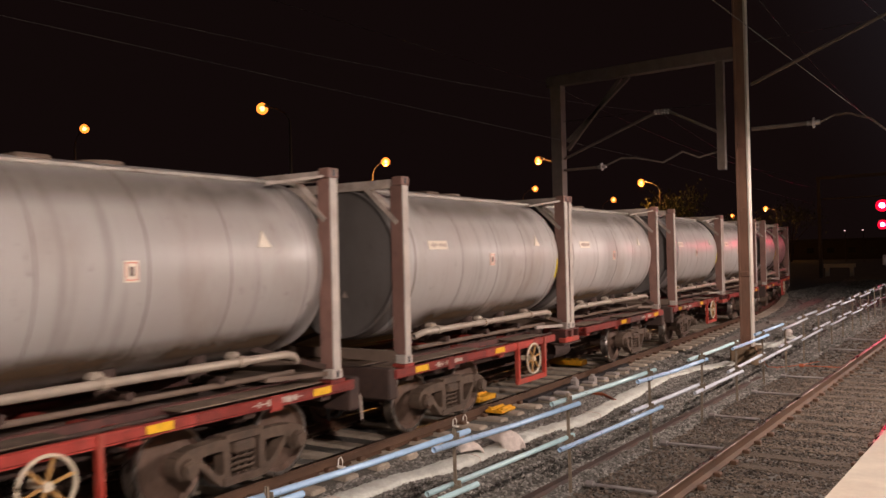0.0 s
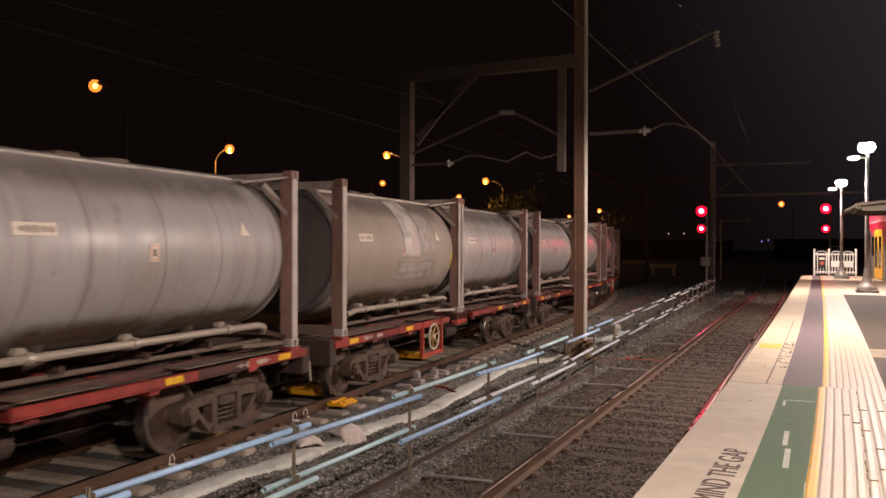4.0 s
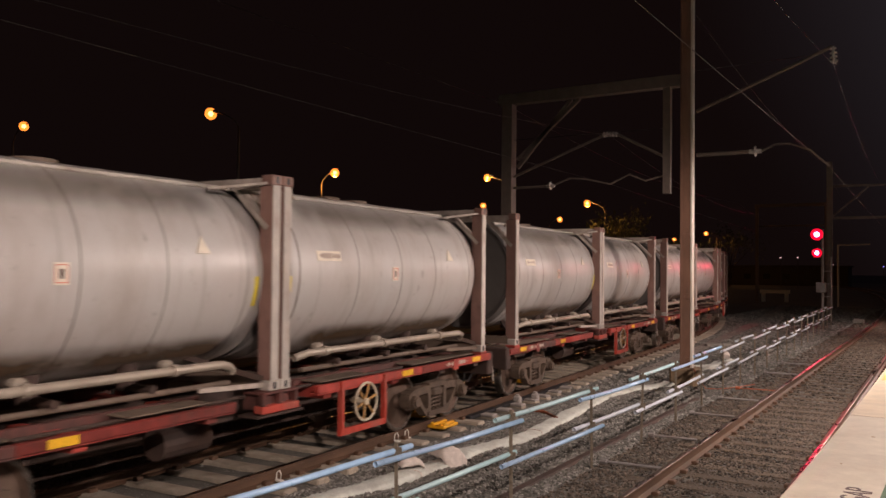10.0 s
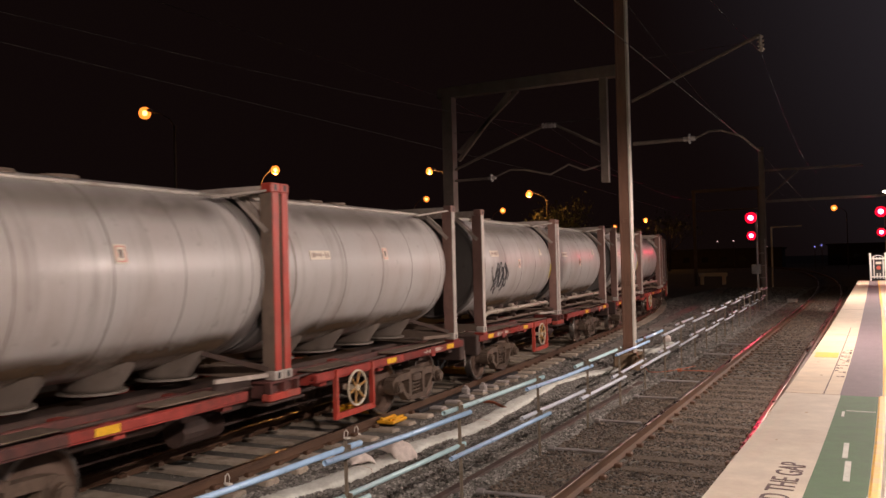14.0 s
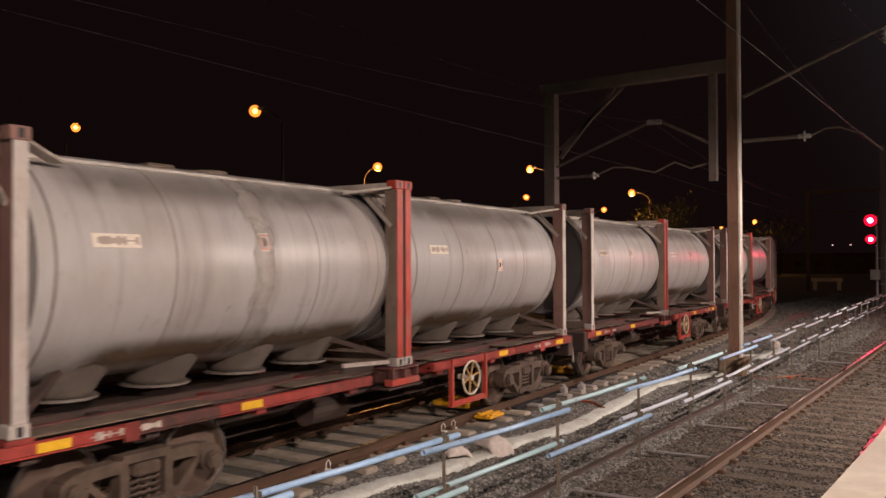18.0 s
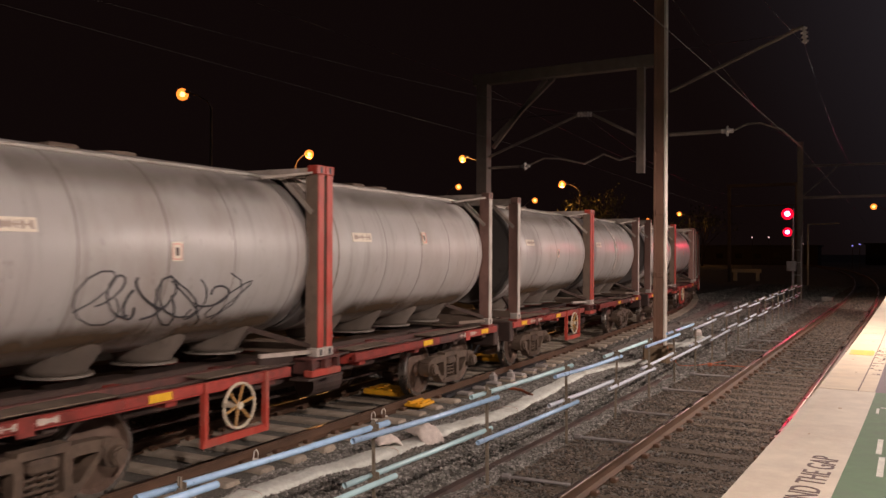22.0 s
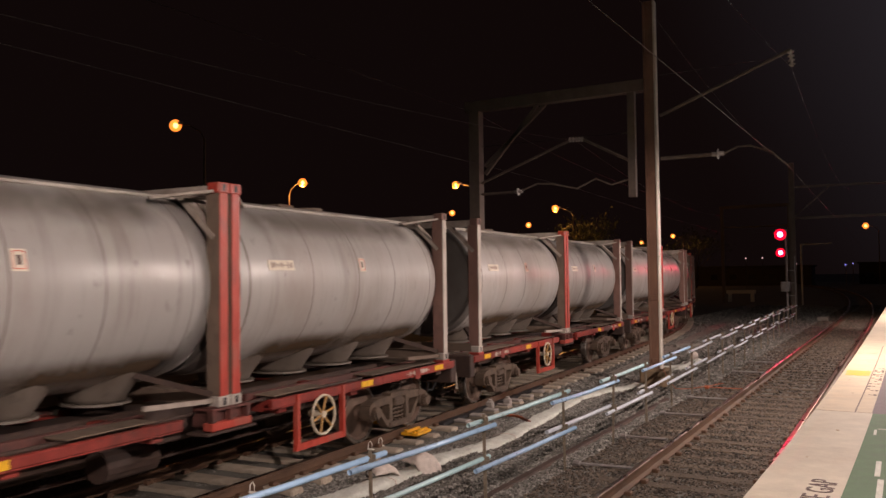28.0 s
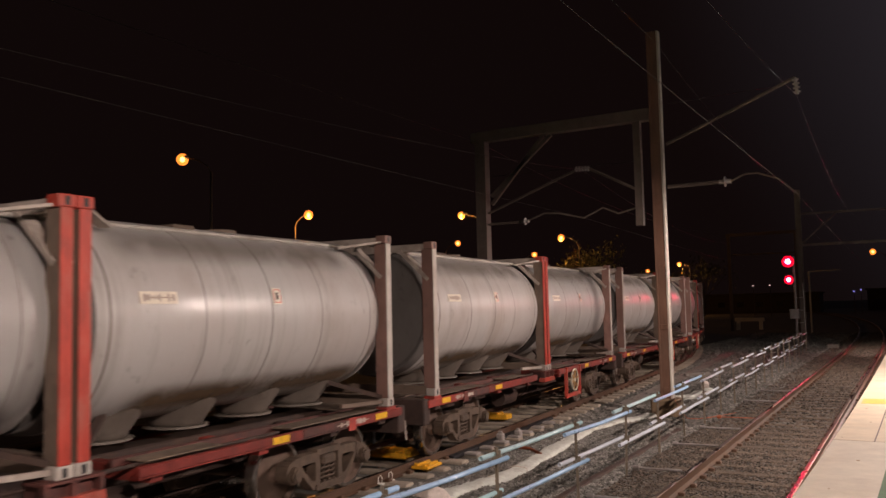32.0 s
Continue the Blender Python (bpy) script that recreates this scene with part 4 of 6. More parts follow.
def bogie(parent, y):
    """Three-piece freight bogie: cast side frames with triangular openings, spring nests, round axle boxes."""
    b = part("bogie", bbox((0, 0, 0.52), (1.8, 0.34, 0.22), 0.04), M_WAGONDARK, parent)
    b.matrix_local = pose(0, y, 0)
    for sx in (-1, 1):
        x = sx * 0.99
        bm = bmesh.new()
        for s in (-1, 1):
            ring_plate(bm, [(s * 0.8, 0.64), (s * 0.2, 0.66), (s * 0.2, 0.18), (s * 0.34, 0.18)], 0.52, x - 0.075, x + 0.075)
            rod(bm, (x - 0.09, s * 0.76, 0.48), (x + 0.09, s * 0.76, 0.48), 0.14, 18)
            beam(bm, (x, s * 0.62, 0.6), (x, s * 0.85, 0.53), 0.17, 0.11)
        beam(bm, (x, -0.26, 0.65), (x, 0.26, 0.65), 0.16, 0.08)
        beam(bm, (x, -0.3, 0.21), (x, 0.3, 0.21), 0.18, 0.08)
        bmesh.ops.recalc_face_normals(bm, faces=bm.faces)
        part("side_frame", bm, M_BOGIE, b, "rust-dusted cast side frame")
        part("bolster_end", bbox((x, 0, 0.53), (0.2, 0.3, 0.13), 0.03), M_BOGIE, b)
        for s in (-1, 1):
            bm = rod(bmesh.new(), (x + sx * 0.09, s * 0.76, 0.46), (x + sx * 0.15, s * 0.76, 0.46), 0.1, 14)
            rod(bm, (x + sx * 0.15, s * 0.76, 0.46), (x + sx * 0.175, s * 0.76, 0.46), 0.075, 12)
            for k in range(3):
                a = 2.1 * k + 0.5
                rod(bm, (x + sx * 0.15, s * 0.76 + 0.085 * math.cos(a), 0.46 + 0.085 * math.sin(a)), (x + sx * 0.17, s * 0.76 + 0.085 * math.cos(a), 0.46 + 0.085 * math.sin(a)), 0.018, 6)
            part("axle_cap", bm, M_BOGIE, b)
        for s in (-0.11, 0.0, 0.11):
            bm = bmesh.new()
            pts = [(x + 0.055 * math.cos(i * 0.9), s + 0.055 * math.sin(i * 0.9), 0.25 + 0.0085 * i) for i in range(26)]
            part("spring", tube(bm, pts, 0.016, 5), M_BOGIE, b)
    for s in (-0.76, 0.76):
        prof = [(-0.07, 0.1), (-0.07, 0.3), (-0.03, 0.36), (-0.065, 0.39), (-0.065, 0.46), (0.045, 0.445), (0.07, 0.435), (0.07, 0.39), (0.02, 0.35), (0.04, 0.12), (0.1, 0.1)]
        bm = bmesh.new()
        for sx in (-1, 1):
            n = 28
            rows = [[bm.verts.new((sx * (0.755 + px), pr * math.cos(2 * math.pi * k / n), pr * math.sin(2 * math.pi * k / n))) for k in range(n)] for px, pr in prof]
            for i, (p, q) in enumerate(zip(rows, rows[1:])):
                for k in range(n):
                    fc = bm.faces.new((p[k], p[(k + 1) % n], q[(k + 1) % n], q[k]))
                    fc.material_index = 1 if i in (4, 5, 6) else 0
        rod(bm, (-0.95, 0, 0), (0.95, 0, 0), 0.075, 10)
        bmesh.ops.recalc_face_normals(bm, faces=bm.faces)
        wheel = part("wheelset", bm, [M_WHEEL, M_TYRE], b)
        wheel.matrix_local = pose(0, s, 0.445)
    return b


def wagon(flip):
    ob = thing("flat_wagon", "grimy red skeletal container wagon with yellow reflectors and a handbrake wheel", "wagon", "wagons of the freight train")
    f = -1 if flip else 1
    half = 5.36 + 0.4
    part("centre_sill", bbox((0, 0, 0.78), (0.42, 2 * half - 0.5, 0.46), 0.02), M_WAGONDARK, ob)
    for sy in (-1, 1):
        for sx in (-1, 1):
            part("inner_rail", bbox((sx * 0.72, sy * 2.95, 1.0), (0.07, 4.3, 0.1), 0.01), M_WAGONGRIME, ob)
            part("air_pipe", brod((sx * 0.95, sy * 0.3, 0.99), (sx * 0.95, sy * 3.1, 0.99), 0.022, 8), M_WAGONDARK, ob)
        for a, b in ((0.95, 2.0), (3.2, half - 0.25)):
            for sx in (-1, 1):
                part("deck_plate", bbox((sx * 0.9, sy * (a + b) / 2, 1.025), (0.34, b - a, 0.016)), M_DECK, ob)
        part("end_deck", bbox((0, sy * (half - 0.5), 1.03), (1.2, 0.7, 0.016)), M_DECK, ob)
        part("headstock", bbox((0, sy * (half - 0.1), 0.83), (2.4, 0.2, 0.4), 0.02), M_WAGONDARK, ob)
        for sx in (-1, 1):
            y0, y1 = sy * 0.72, sy * (half - 0.13)
            for a, b, m in ((y0, sy * 3.25, M_WAGONRED), (sy * 3.25, sy * 4.2, M_WAGONGRIME if f * sy < 0 else M_WAGONRED), (sy * 4.2, y1, M_WAGONRED)):
                bm = bbox((sx * 1.19, (a + b) / 2, 0.962), (0.08, abs(a - b), 0.104), 0.012)
                box(bm, (sx * 1.15, (a + b) / 2, 0.903), (0.13, abs(a - b), 0.018))
                part("side_rail", bm, m, ob)
            for yy in (half - 0.72, 2.82):
                part("reflector", bbox((sx * 1.233, sy * yy, 0.962), (0.006, 0.3, 0.082)), M_REFLECT, ob)
            bm = bmesh.new()
            rng = random.Random(5 + sy)
            rows, y = [], half - 1.05
            while y > half - 1.75:
                l, t = rng.uniform(0.03, 0.1), rng.choice((0.006, 0.02, 0.03, 0.036))
                for yy in (y, y - l):
                    rows.append([bm.verts.new((sx * 1.2345, sy * yy, 0.962 + k * t)) for k in (-1, 1)])
                y -= l
            for a, b in zip(rows, rows[1:]):
                bm.faces.new((a[0], b[0], b[1], a[1]))
            part("stencil", bm, M_STENCIL, ob, "worn pale stencil bars")
            part("casting_pad", bbox((sx * 1.13, sy * (half - 0.43), 1.036), (0.2, 0.24, 0.046), 0.006), M_WAGONRED, ob)
            part("step_plate", bbox((sx * 1.236, sy * 4.3, 0.945), (0.014, 0.16, 0.17)), M_WAGONRED, ob)
        for yy in (1.0, 2.6, 4.0, 5.2):
            part("cross_bearer", bbox((0, sy * yy, 0.9), (2.3, 0.16, 0.16), 0.01), M_WAGONRED if yy < 3 else M_WAGONDARK, ob)
        part("coupler", bbox((0, sy * (half + 0.14), 0.78), (0.24, 0.42, 0.24), 0.04), M_BOGIE, ob)
        part("brake_hose", tube(bmesh.new(), [(0.55, sy * (half + 0.02), 0.7), (0.56, sy * (half + 0.12), 0.55), (0.5, sy * (half + 0.2), 0.4), (0.4, sy * (half + 0.28), 0.42)], 0.025, 6), M_BLACK, ob)
        if sy == 1:
            part("uncoupling_lever", tube(bmesh.new(), [(0.5, sy * (half + 0.03), 0.86), (1.12, sy * (half + 0.03), 0.84), (1.17, sy * (half + 0.03), 0.78), (1.18, sy * (half + 0.05), 0.5)], 0.016, 6), M_FRAMEPALE, ob, "pale bent uncoupling lever")
        bogie(ob, sy * 4.0)
    for sx in (-1, 1):
        bm = bbox((sx * 1.02, 0, 0.95), (0.3, 0.5, 0.24), 0.02)
        box(bm, (sx * 1.1, 0, 1.045), (0.3, 0.62, 0.025))
        for y in (-0.28, 0.0, 0.28):
            box(bm, (sx * 1.2, y, 0.97), (0.08, 0.05, 0.14))
        cb = part("centre_bracket", bm, M_WAGONGRIME, ob)
        part("bracket_sill", bbox((sx * 1.18, 0, 0.86), (0.14, 0.64, 0.09), 0.01), M_FRAMERED, cb, "red lower sill of the bracket")
        part("bracket_plate", bbox((sx * 1.1, 0, 0.79), (0.3, 0.8, 0.03), 0.005), M_WAGONDARK, cb)
    part("brake_cylinder", brod((0.5, f * -1.2, 0.55), (0.5, f * -0.5, 0.55), 0.17, 16), M_WAGONDARK, ob)
    part("air_reservoir", brod((-0.45, f * -1.8, 0.52), (-0.45, f * -0.6, 0.52), 0.19, 16), M_WAGONDARK, ob)
    part("brake_rod", brod((0.25, -3.2, 0.42), (0.25, 3.2, 0.42), 0.025, 6), M_WAGONDARK, ob)
    # handbrake panel and wheel on the side towards the platform
    yc = f * 1.7
    bm = bmesh.new()
    for dy in (-0.5, 0.5):
        beam(bm, (1.22, yc + dy, 0.36), (1.22, yc + dy, 1.02), 0.07, 0.05)
    beam(bm, (1.22, yc - 0.54, 0.36), (1.22, yc + 0.54, 0.36), 0.05, 0.08)
    part("brake_panel", bm, M_FRAMERED, ob, "red steel guard frame round the handbrake wheel")
    bm = bmesh.new()
    n = 24
    ring = [(1.27, yc + 0.25 * math.cos(2 * math.pi * k / n), 0.7 + 0.25 * math.sin(2 * math.pi * k / n)) for k in range(n + 1)]
    tube(bm, ring, 0.018, 6)
    hw = part("handwheel", bm, M_HANDWHEEL, ob, "cream six-spoke handbrake wheel")
    for k in range(6):
        a = 2 * math.pi * (k + 0.25) / 6
        part("spoke", brod((1.25, yc, 0.7), (1.27, yc + 0.24 * math.cos(a), 0.7 + 0.24 * math.sin(a)), 0.017, 6), M_SPOKE, hw)
    part("hub", brod((1.05, yc, 0.7), (1.29, yc, 0.7), 0.045, 10), M_HANDWHEEL, hw)
    return ob


PITCH = 12.08
# which way round each wagon runs: +1 the handwheel ahead of its middle, -1 behind
FACING = {-6: 1, -5: -1, -4: 1, -3: 1, -2: -1, -1: -1, 0: 1, 1: -1, 2: -1, 3: -1, 4: 1, 5: 1, 6: -1, 7: 1, 8: 1, 9: 1, 10: -1, 11: -1, 12: 1, 13: -1, 14: 1, 15: 1, 16: -1, 17: 1}


def head_way(t):
    """How far along the track the leading post of wagon 0 stands at t seconds; the train slows a little."""
    return 7.05 + 6.743 * t - 0.0158 * t * t - 0.000105 * t ** 3


WAGONS, TANKS = [], []


# tanks that look different from the rest: (wagon, end) -> look
LOOKS = {(1, -1): "tan", (6, -1): "tag", (11, -1): "tag", (9, -1): "pale", (10, 1): "pale"}
# tanks whose placard sits below the name plate
LOW_PLACARD = {(9, 1), (10, -1), (11, -1)}


def build_train():
    models, tanks = {}, {}
    for k in sorted(FACING):
        mid = head_way(0) - PITCH * k - 5.36
        f = FACING[k]
        if f in models:
            w = copy_thing(models[f], Matrix())
        else:
            w = models[f] = wagon(f < 0)
        WAGONS.append((w, mid))
        kind = "pipe" if k <= 6 else "cone"
        for s in (-1, 1):
            key = (kind, -s, LOOKS.get((k, s), ""), (k, s) in LOW_PLACARD)
            if key in tanks:
                c = copy_thing(tanks[key], Matrix())
            else:
                c = tanks[key] = tank_container(*key)
            TANKS.append((c, mid, s))


build_train()

# ---- sleepers and stones ----


def track_of_sleepers(label, x_of, turn_of, y0, y1, step, material, lift=0.0):
    bed = tagged(new("track"), label, "track", kind="structure")
    bm = bbox((0, 0, -0.245), (2.5, 0.25, 0.17), 0.02)
    for sx in (-0.7525, 0.7525):
        for dx in (-0.115, 0.115):
            box(bm, (sx + dx, 0, -0.14), (0.085, 0.11, 0.06), 0.012)
    for fc in bm.faces:
        if fc.calc_center_median().z > -0.159:
            fc.material_index = 1
    first = part("sleeper", bm, [material, M_RAIL], bed)
    first.matrix_local = pose(x_of(y0), y0, 0, 0, 0, turn_of(y0))
    y = y0 + step
    while y < y1:
        again("sleeper", first, bed, pose(x_of(y) + random.uniform(-0.02, 0.02), y + random.uniform(-0.015, 0.015), lift + random.uniform(-0.006, 0.004), 0, 0, turn_of(y) + random.uniform(-0.6, 0.6)))
        y += step


track_of_sleepers("grimy sleepers of the track beside the platform, bedded in stone", lambda y: NEAR_X, lambda y: 0, -2.0, 60, 0.61, M_SLEEPER_OLD, -0.007)
track_of_sleepers("pale concrete sleepers under the freight train", train_x, train_turn, -6.0, 75, 0.63, M_SLEEPER, 0.022)


def stones(name, label, count, y0, y1, s0, s1):
    rng = np.random.default_rng(7 + int(y0))
    n = count
    y = rng.uniform(y0, y1, n)
    x = rng.uniform(-11.5, -0.85, n)
    tx = np.array([train_x(v) for v in y])
    near_phase = np.abs(((y + 2.0) / 0.61 + 0.5) % 1 - 0.5) * 0.61
    far_phase = np.abs(((y + 6.0) / 0.63 + 0.5) % 1 - 0.5) * 0.63
    bad = (np.abs(x - NEAR_X) < 1.24) & (near_phase < 0.12) & (rng.random(n) < 0.4)
    bad |= (np.abs(x - tx) < 1.24) & (far_phase < 0.12)
    for c, half in ((NEAR_X, 0.7525), (tx, 0.7525)):
        bad |= np.abs(np.abs(x - c) - half) < 0.09
    x, y = x[~bad], y[~bad]
    n = len(x)
    z = np.array([GROUND + 0.035 * noise.noise((a * 0.9, b * 0.9, 0)) + 0.025 * noise.noise((a * 3, b * 3, 4)) - 0.09 * math.exp(-(((a + 4.55) / 0.28) ** 2)) for a, b in zip(x, y)])
    inside = (np.abs(x - NEAR_X) < 1.25) | (np.abs(x - np.array([train_x(v) for v in y])) < 1.25)
    z = np.where(inside, np.where(x > -5, -0.18, -0.205), z)
    base = np.array([(-1, -1, -0.6), (1, -1, -0.6), (1, 1, -0.6), (-1, 1, -0.6), (-0.7, -0.7, 0.7), (0.7, -0.7, 0.7), (0.7, 0.7, 0.7), (-0.7, 0.7, 0.7)])
    size = rng.uniform(s0, s1, (n, 1, 3)) * np.array([1, 1, 0.75])
    v = (base[None] + rng.uniform(-0.42, 0.42, (n, 8, 3))) * size / 2
    a = rng.uniform(0, 6.283, n)
    ca, sa = np.cos(a)[:, None], np.sin(a)[:, None]
    tilt = rng.uniform(-0.6, 0.6, (n, 1))
    vx, vy, vz = v[..., 0], v[..., 1], v[..., 2]
    vy, vz = vy * np.cos(tilt) - vz * np.sin(tilt), vy * np.sin(tilt) + vz * np.cos(tilt)
    v = np.stack([vx * ca - vy * sa + x[:, None], vx * sa + vy * ca + y[:, None], vz + z[:, None] + 0.006], -1)
    quads = np.array([(3, 2, 1, 0), (4, 5, 6, 7), (0, 1, 5, 4), (1, 2, 6, 5), (2, 3, 7, 6), (3, 0, 4, 7)])
    faces = (quads[None] + 8 * np.arange(n)[:, None, None]).reshape(-1, 4)
    me = bpy.data.meshes.new(name)
    me.from_pydata(v.reshape(-1, 3).tolist(), [], faces.tolist())
    me.materials.append(M_STONE)
    me.materials.append(M_STONE_NEAR)
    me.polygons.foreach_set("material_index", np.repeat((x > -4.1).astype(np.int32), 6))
    tagged(new(name, me), label, "ballast", kind="stuff")


stones("ballast_stones", "loose grey crushed ballast stones", 105000, 2.5, 18, 0.018, 0.047)
stones("ballast_stones", "coarse grey ballast stones far along the tracks", 14000, 42, 72, 0.05, 0.1)
stones("ballast_stones", "loose grey crushed ballast stones further along", 24000, 18, 42, 0.035, 0.075)

# ---- conduit fence between the tracks ----


def fence_x(y):
    return -4.42 + 0.028 * y if y < 13 else -4.056 - 0.027 * (y - 13)


PICKETS = [3.88, 6.1, 8.26, 10.55, 12.5] + [14.5 + 2.05 * k for k in range(16)]
fence = thing("conduit_fence", "steel pickets carrying two runs of pale blue and white conduit", "conduit rack")
for y in PICKETS:
    lean, tip = random.uniform(-0.025, 0.025), random.uniform(-0.03, 0.03)
    bm = bbeam((fence_x(y), y, -0.24), (fence_x(y) + lean, y + tip, 0.9), 0.008, 0.034)
    for s in (-1, 1):
        beam(bm, (fence_x(y) + s * 0.012, y, -0.24), (fence_x(y) + s * 0.012 + lean, y + tip, 0.9), 0.016, 0.007)
    picket = part("picket", bm, M_PICKET, fence)
    for z in (0.8, 0.36):
        bm = bmesh.new()
        for k in (-1, 1):
            box(bm, (fence_x(y) + lean * z, y + tip * z + k * 0.012, z + k * 0.02), (0.1, 0.006, 0.09), 0.0)
        part("wire_tie", bm, M_PICKET, picket)
for i in range(-1, len(PICKETS) - 1):
    a = PICKETS[i] - random.uniform(0.3, 0.5) if i >= 0 else 1.0
    b = PICKETS[i + 1] + random.uniform(0.16, 0.32)
    for row, z in enumerate((0.8, 0.36)):
        up = 0.028 if (i + row) % 2 == 0 else -0.028
        if row == 0:
            m = M_PIPEBLUE if i < 2 or i in (3, 5, 6) else M_PIPEAQUA if i in (2, 4) else M_PIPEWHITE
        else:
            m = M_PIPEAQUA if i < 2 else M_PIPEBLUE if i == 2 else M_PIPEWHITE
        s = 0.042 if (i + row) % 2 else -0.042
        mid = ((fence_x(a) + fence_x(b)) / 2 + s, (a + b) / 2, z + up - random.uniform(0.0, 0.012))
        pts = [(fence_x(a) + s, a, z + up + random.uniform(-0.015, 0.015)), mid, (fence_x(b) + s, b, z + up + random.uniform(-0.015, 0.015))]
        part("conduit", tube(bmesh.new(), pts, 0.027, 10), m, fence, "pale blue plastic conduit" if m == M_PIPEBLUE else "", True)

SLEEVE = [(-5.9, 2.8), (-6.02, 4.6), (-6.12, 6.0), (-6.12, 7.2), (-5.95, 8.4), (-5.9, 9.4), (-5.92, 10.4), (-5.74, 11.5), (-5.8, 12.6), (-5.92, 13.8), (-6.05, 15.2), (-6.18, 16.4), (-6.1, 17.6), (-5.78, 18.5), (-5.58, 19.2)]


def smooth_line(pts, z, n=5):
    out = []
    for i in range(len(pts) - 1):
        p0, p1, p2, p3 = (Vector((*pts[max(0, min(len(pts) - 1, i + d))], 0)) for d in (-1, 0, 1, 2))
        for k in range(n):
            u = k / n
            q = 0.5 * ((2 * p1) + (p2 - p0) * u + (2 * p0 - 5 * p1 + 4 * p2 - p3) * u * u + (3 * p1 - p0 - 3 * p2 + p3) * u ** 3)
            q.z = z + 0.025 * noise.noise((q.x * 2, q.y * 1.7, 2)) + 0.012 * noise.noise((q.x * 6, q.y * 7, 5))
            out.append(q)
    return out


def sleeve_bm(pts, w, h, seed):
    """A filled fabric tube: flattened, sagging, with puckers along its length."""
    bm = bmesh.new()
    line = smooth_line(pts, -0.235, 30)
    n, rows = 11, []
    for i, p in enumerate(line):
        d = (line[min(i + 1, len(line) - 1)] - line[max(i - 1, 0)]).normalized()
        side = Vector((d.y, -d.x, 0)).normalized()
        ww = w * (1 + 0.16 * noise.noise((p.y * 1.3, seed, 1)) + 0.05 * noise.noise((p.y * 7, seed, 2)))
        hh = h * (1 + 0.3 * noise.noise((p.y * 1.1, seed, 7)) + 0.1 * noise.noise((p.y * 8, seed, 3)))
        row = []
        for k in range(n):
            u = k / (n - 1)
            c = math.cos(math.pi * u)
            z = hh * (abs(math.sin(math.pi * u)) ** 0.22) + 0.016 * noise.noise((p.y * 6, u * 5, seed)) + (0.008 if i % 2 else -0.008)
            row.append(bm.verts.new(p + side * (c * ww / 2) + Vector((0, 0, z))))
        rows.append(row)
    for a, b in zip(rows, rows[1:]):
        for k in range(n - 1):
            bm.faces.new((a[k], a[k + 1], b[k + 1], b[k]))
        bm.faces.new((a[n - 1], a[0], b[0], b[n - 1]))
    bm.faces.new(rows[0])
    bm.faces.new(rows[-1][::-1])
    bmesh.ops.recalc_face_normals(bm, faces=bm.faces)
    return bm


sleeve = tagged(part("fabric_sleeve", sleeve_bm(SLEEVE, 0.33, 0.1, 1.0), M_SLEEVE, None, "", True), "long white woven fabric sleeve lying on the ballast", "sleeve")
for y in (6.6, 8.75, 12.2, 15.6):
    q = min(smooth_line(SLEEVE, -0.2), key=lambda p: abs(p.y - y))
    part("seam", tube(bmesh.new(), [(q.x + 0.165 * math.cos(math.pi * k / 8), q.y, -0.23 + 0.11 * abs(math.sin(math.pi * k / 8)) ** 0.22) for k in range(9)], 0.008, 5), M_SACK, sleeve)
tagged(part("fabric_sleeve", sleeve_bm([(-5.95, 21.6), (-5.85, 22.3), (-5.57, 22.9), (-5.5, 24.0), (-5.5, 25.0)], 0.3, 0.17, 4.0), M_SLEEVE, None, "", True), "short white woven fabric sleeve beyond the mast", "sleeve")
bm = sleeve_bm([(-5.52, 24.7), (-5.62, 25.1), (-5.66, 25.4)], 0.24, 0.3, 9.0)
tagged(part("sandbag", bm, M_SACK, None, "", True), "upright pale sandbag at the end of the sleeve", "sandbag", "sandbags on the sleeve")


def sandbag(x, y, z, rz, s, tip):
    """A slack bag: cushion shape with pinched corners, folds and a tied neck."""
    bm = bmesh.new()
    n = 18
    grid = {}
    for face in (1, -1):
        for i in range(n + 1):
            for j in range(n + 1):
                u, v = 2 * i / n - 1, 2 * j / n - 1
                edge = (1 - abs(u) ** 2.6) * (1 - abs(v) ** 2.6)
                if edge < 1e-6 and face < 0:
                    continue
                pin = 1 + 0.16 * (abs(u) * abs(v)) ** 2
                zz = 0.09 * edge ** 0.55 * (face if face > 0 else face * 0.5)
                zz += 0.03 * noise.noise((u * 2.4 + x, v * 2.4 + y, face)) * edge ** 0.3
                neck = 1 - 0.45 * max(0, u - 0.55) / 0.45
                px, py = u * 0.3 * pin, v * 0.19 * pin * neck
                drop = -tip * max(0, px) ** 2 * 3
                grid[face, i, j] = bm.verts.new((px * s, py * s, (zz + drop) * s))
    for face in (1, -1):
        for i in range(n):
            for j in range(n):
                q = [grid.get((face, a, b)) or grid[1, a, b] for a, b in ((i, j), (i + 1, j), (i + 1, j + 1), (i, j + 1))]
                bm.faces.new(q if face > 0 else q[::-1])
    ob = part("sandbag", bm, M_SACK, None, "", True)
    ob.matrix_world = pose(x, y, z, 8, 0, rz)
    return tagged(ob, "crumpled pale pinkish sandbag on the fabric sleeve", "sandbag", "sandbags on the sleeve")


sandbag(-5.84, 9.62, -0.05, -25, 0.9, 1.2)
sandbag(-6.02, 8.95, -0.05, 70, 0.75, 0.8)

# ---- small things on the track ----


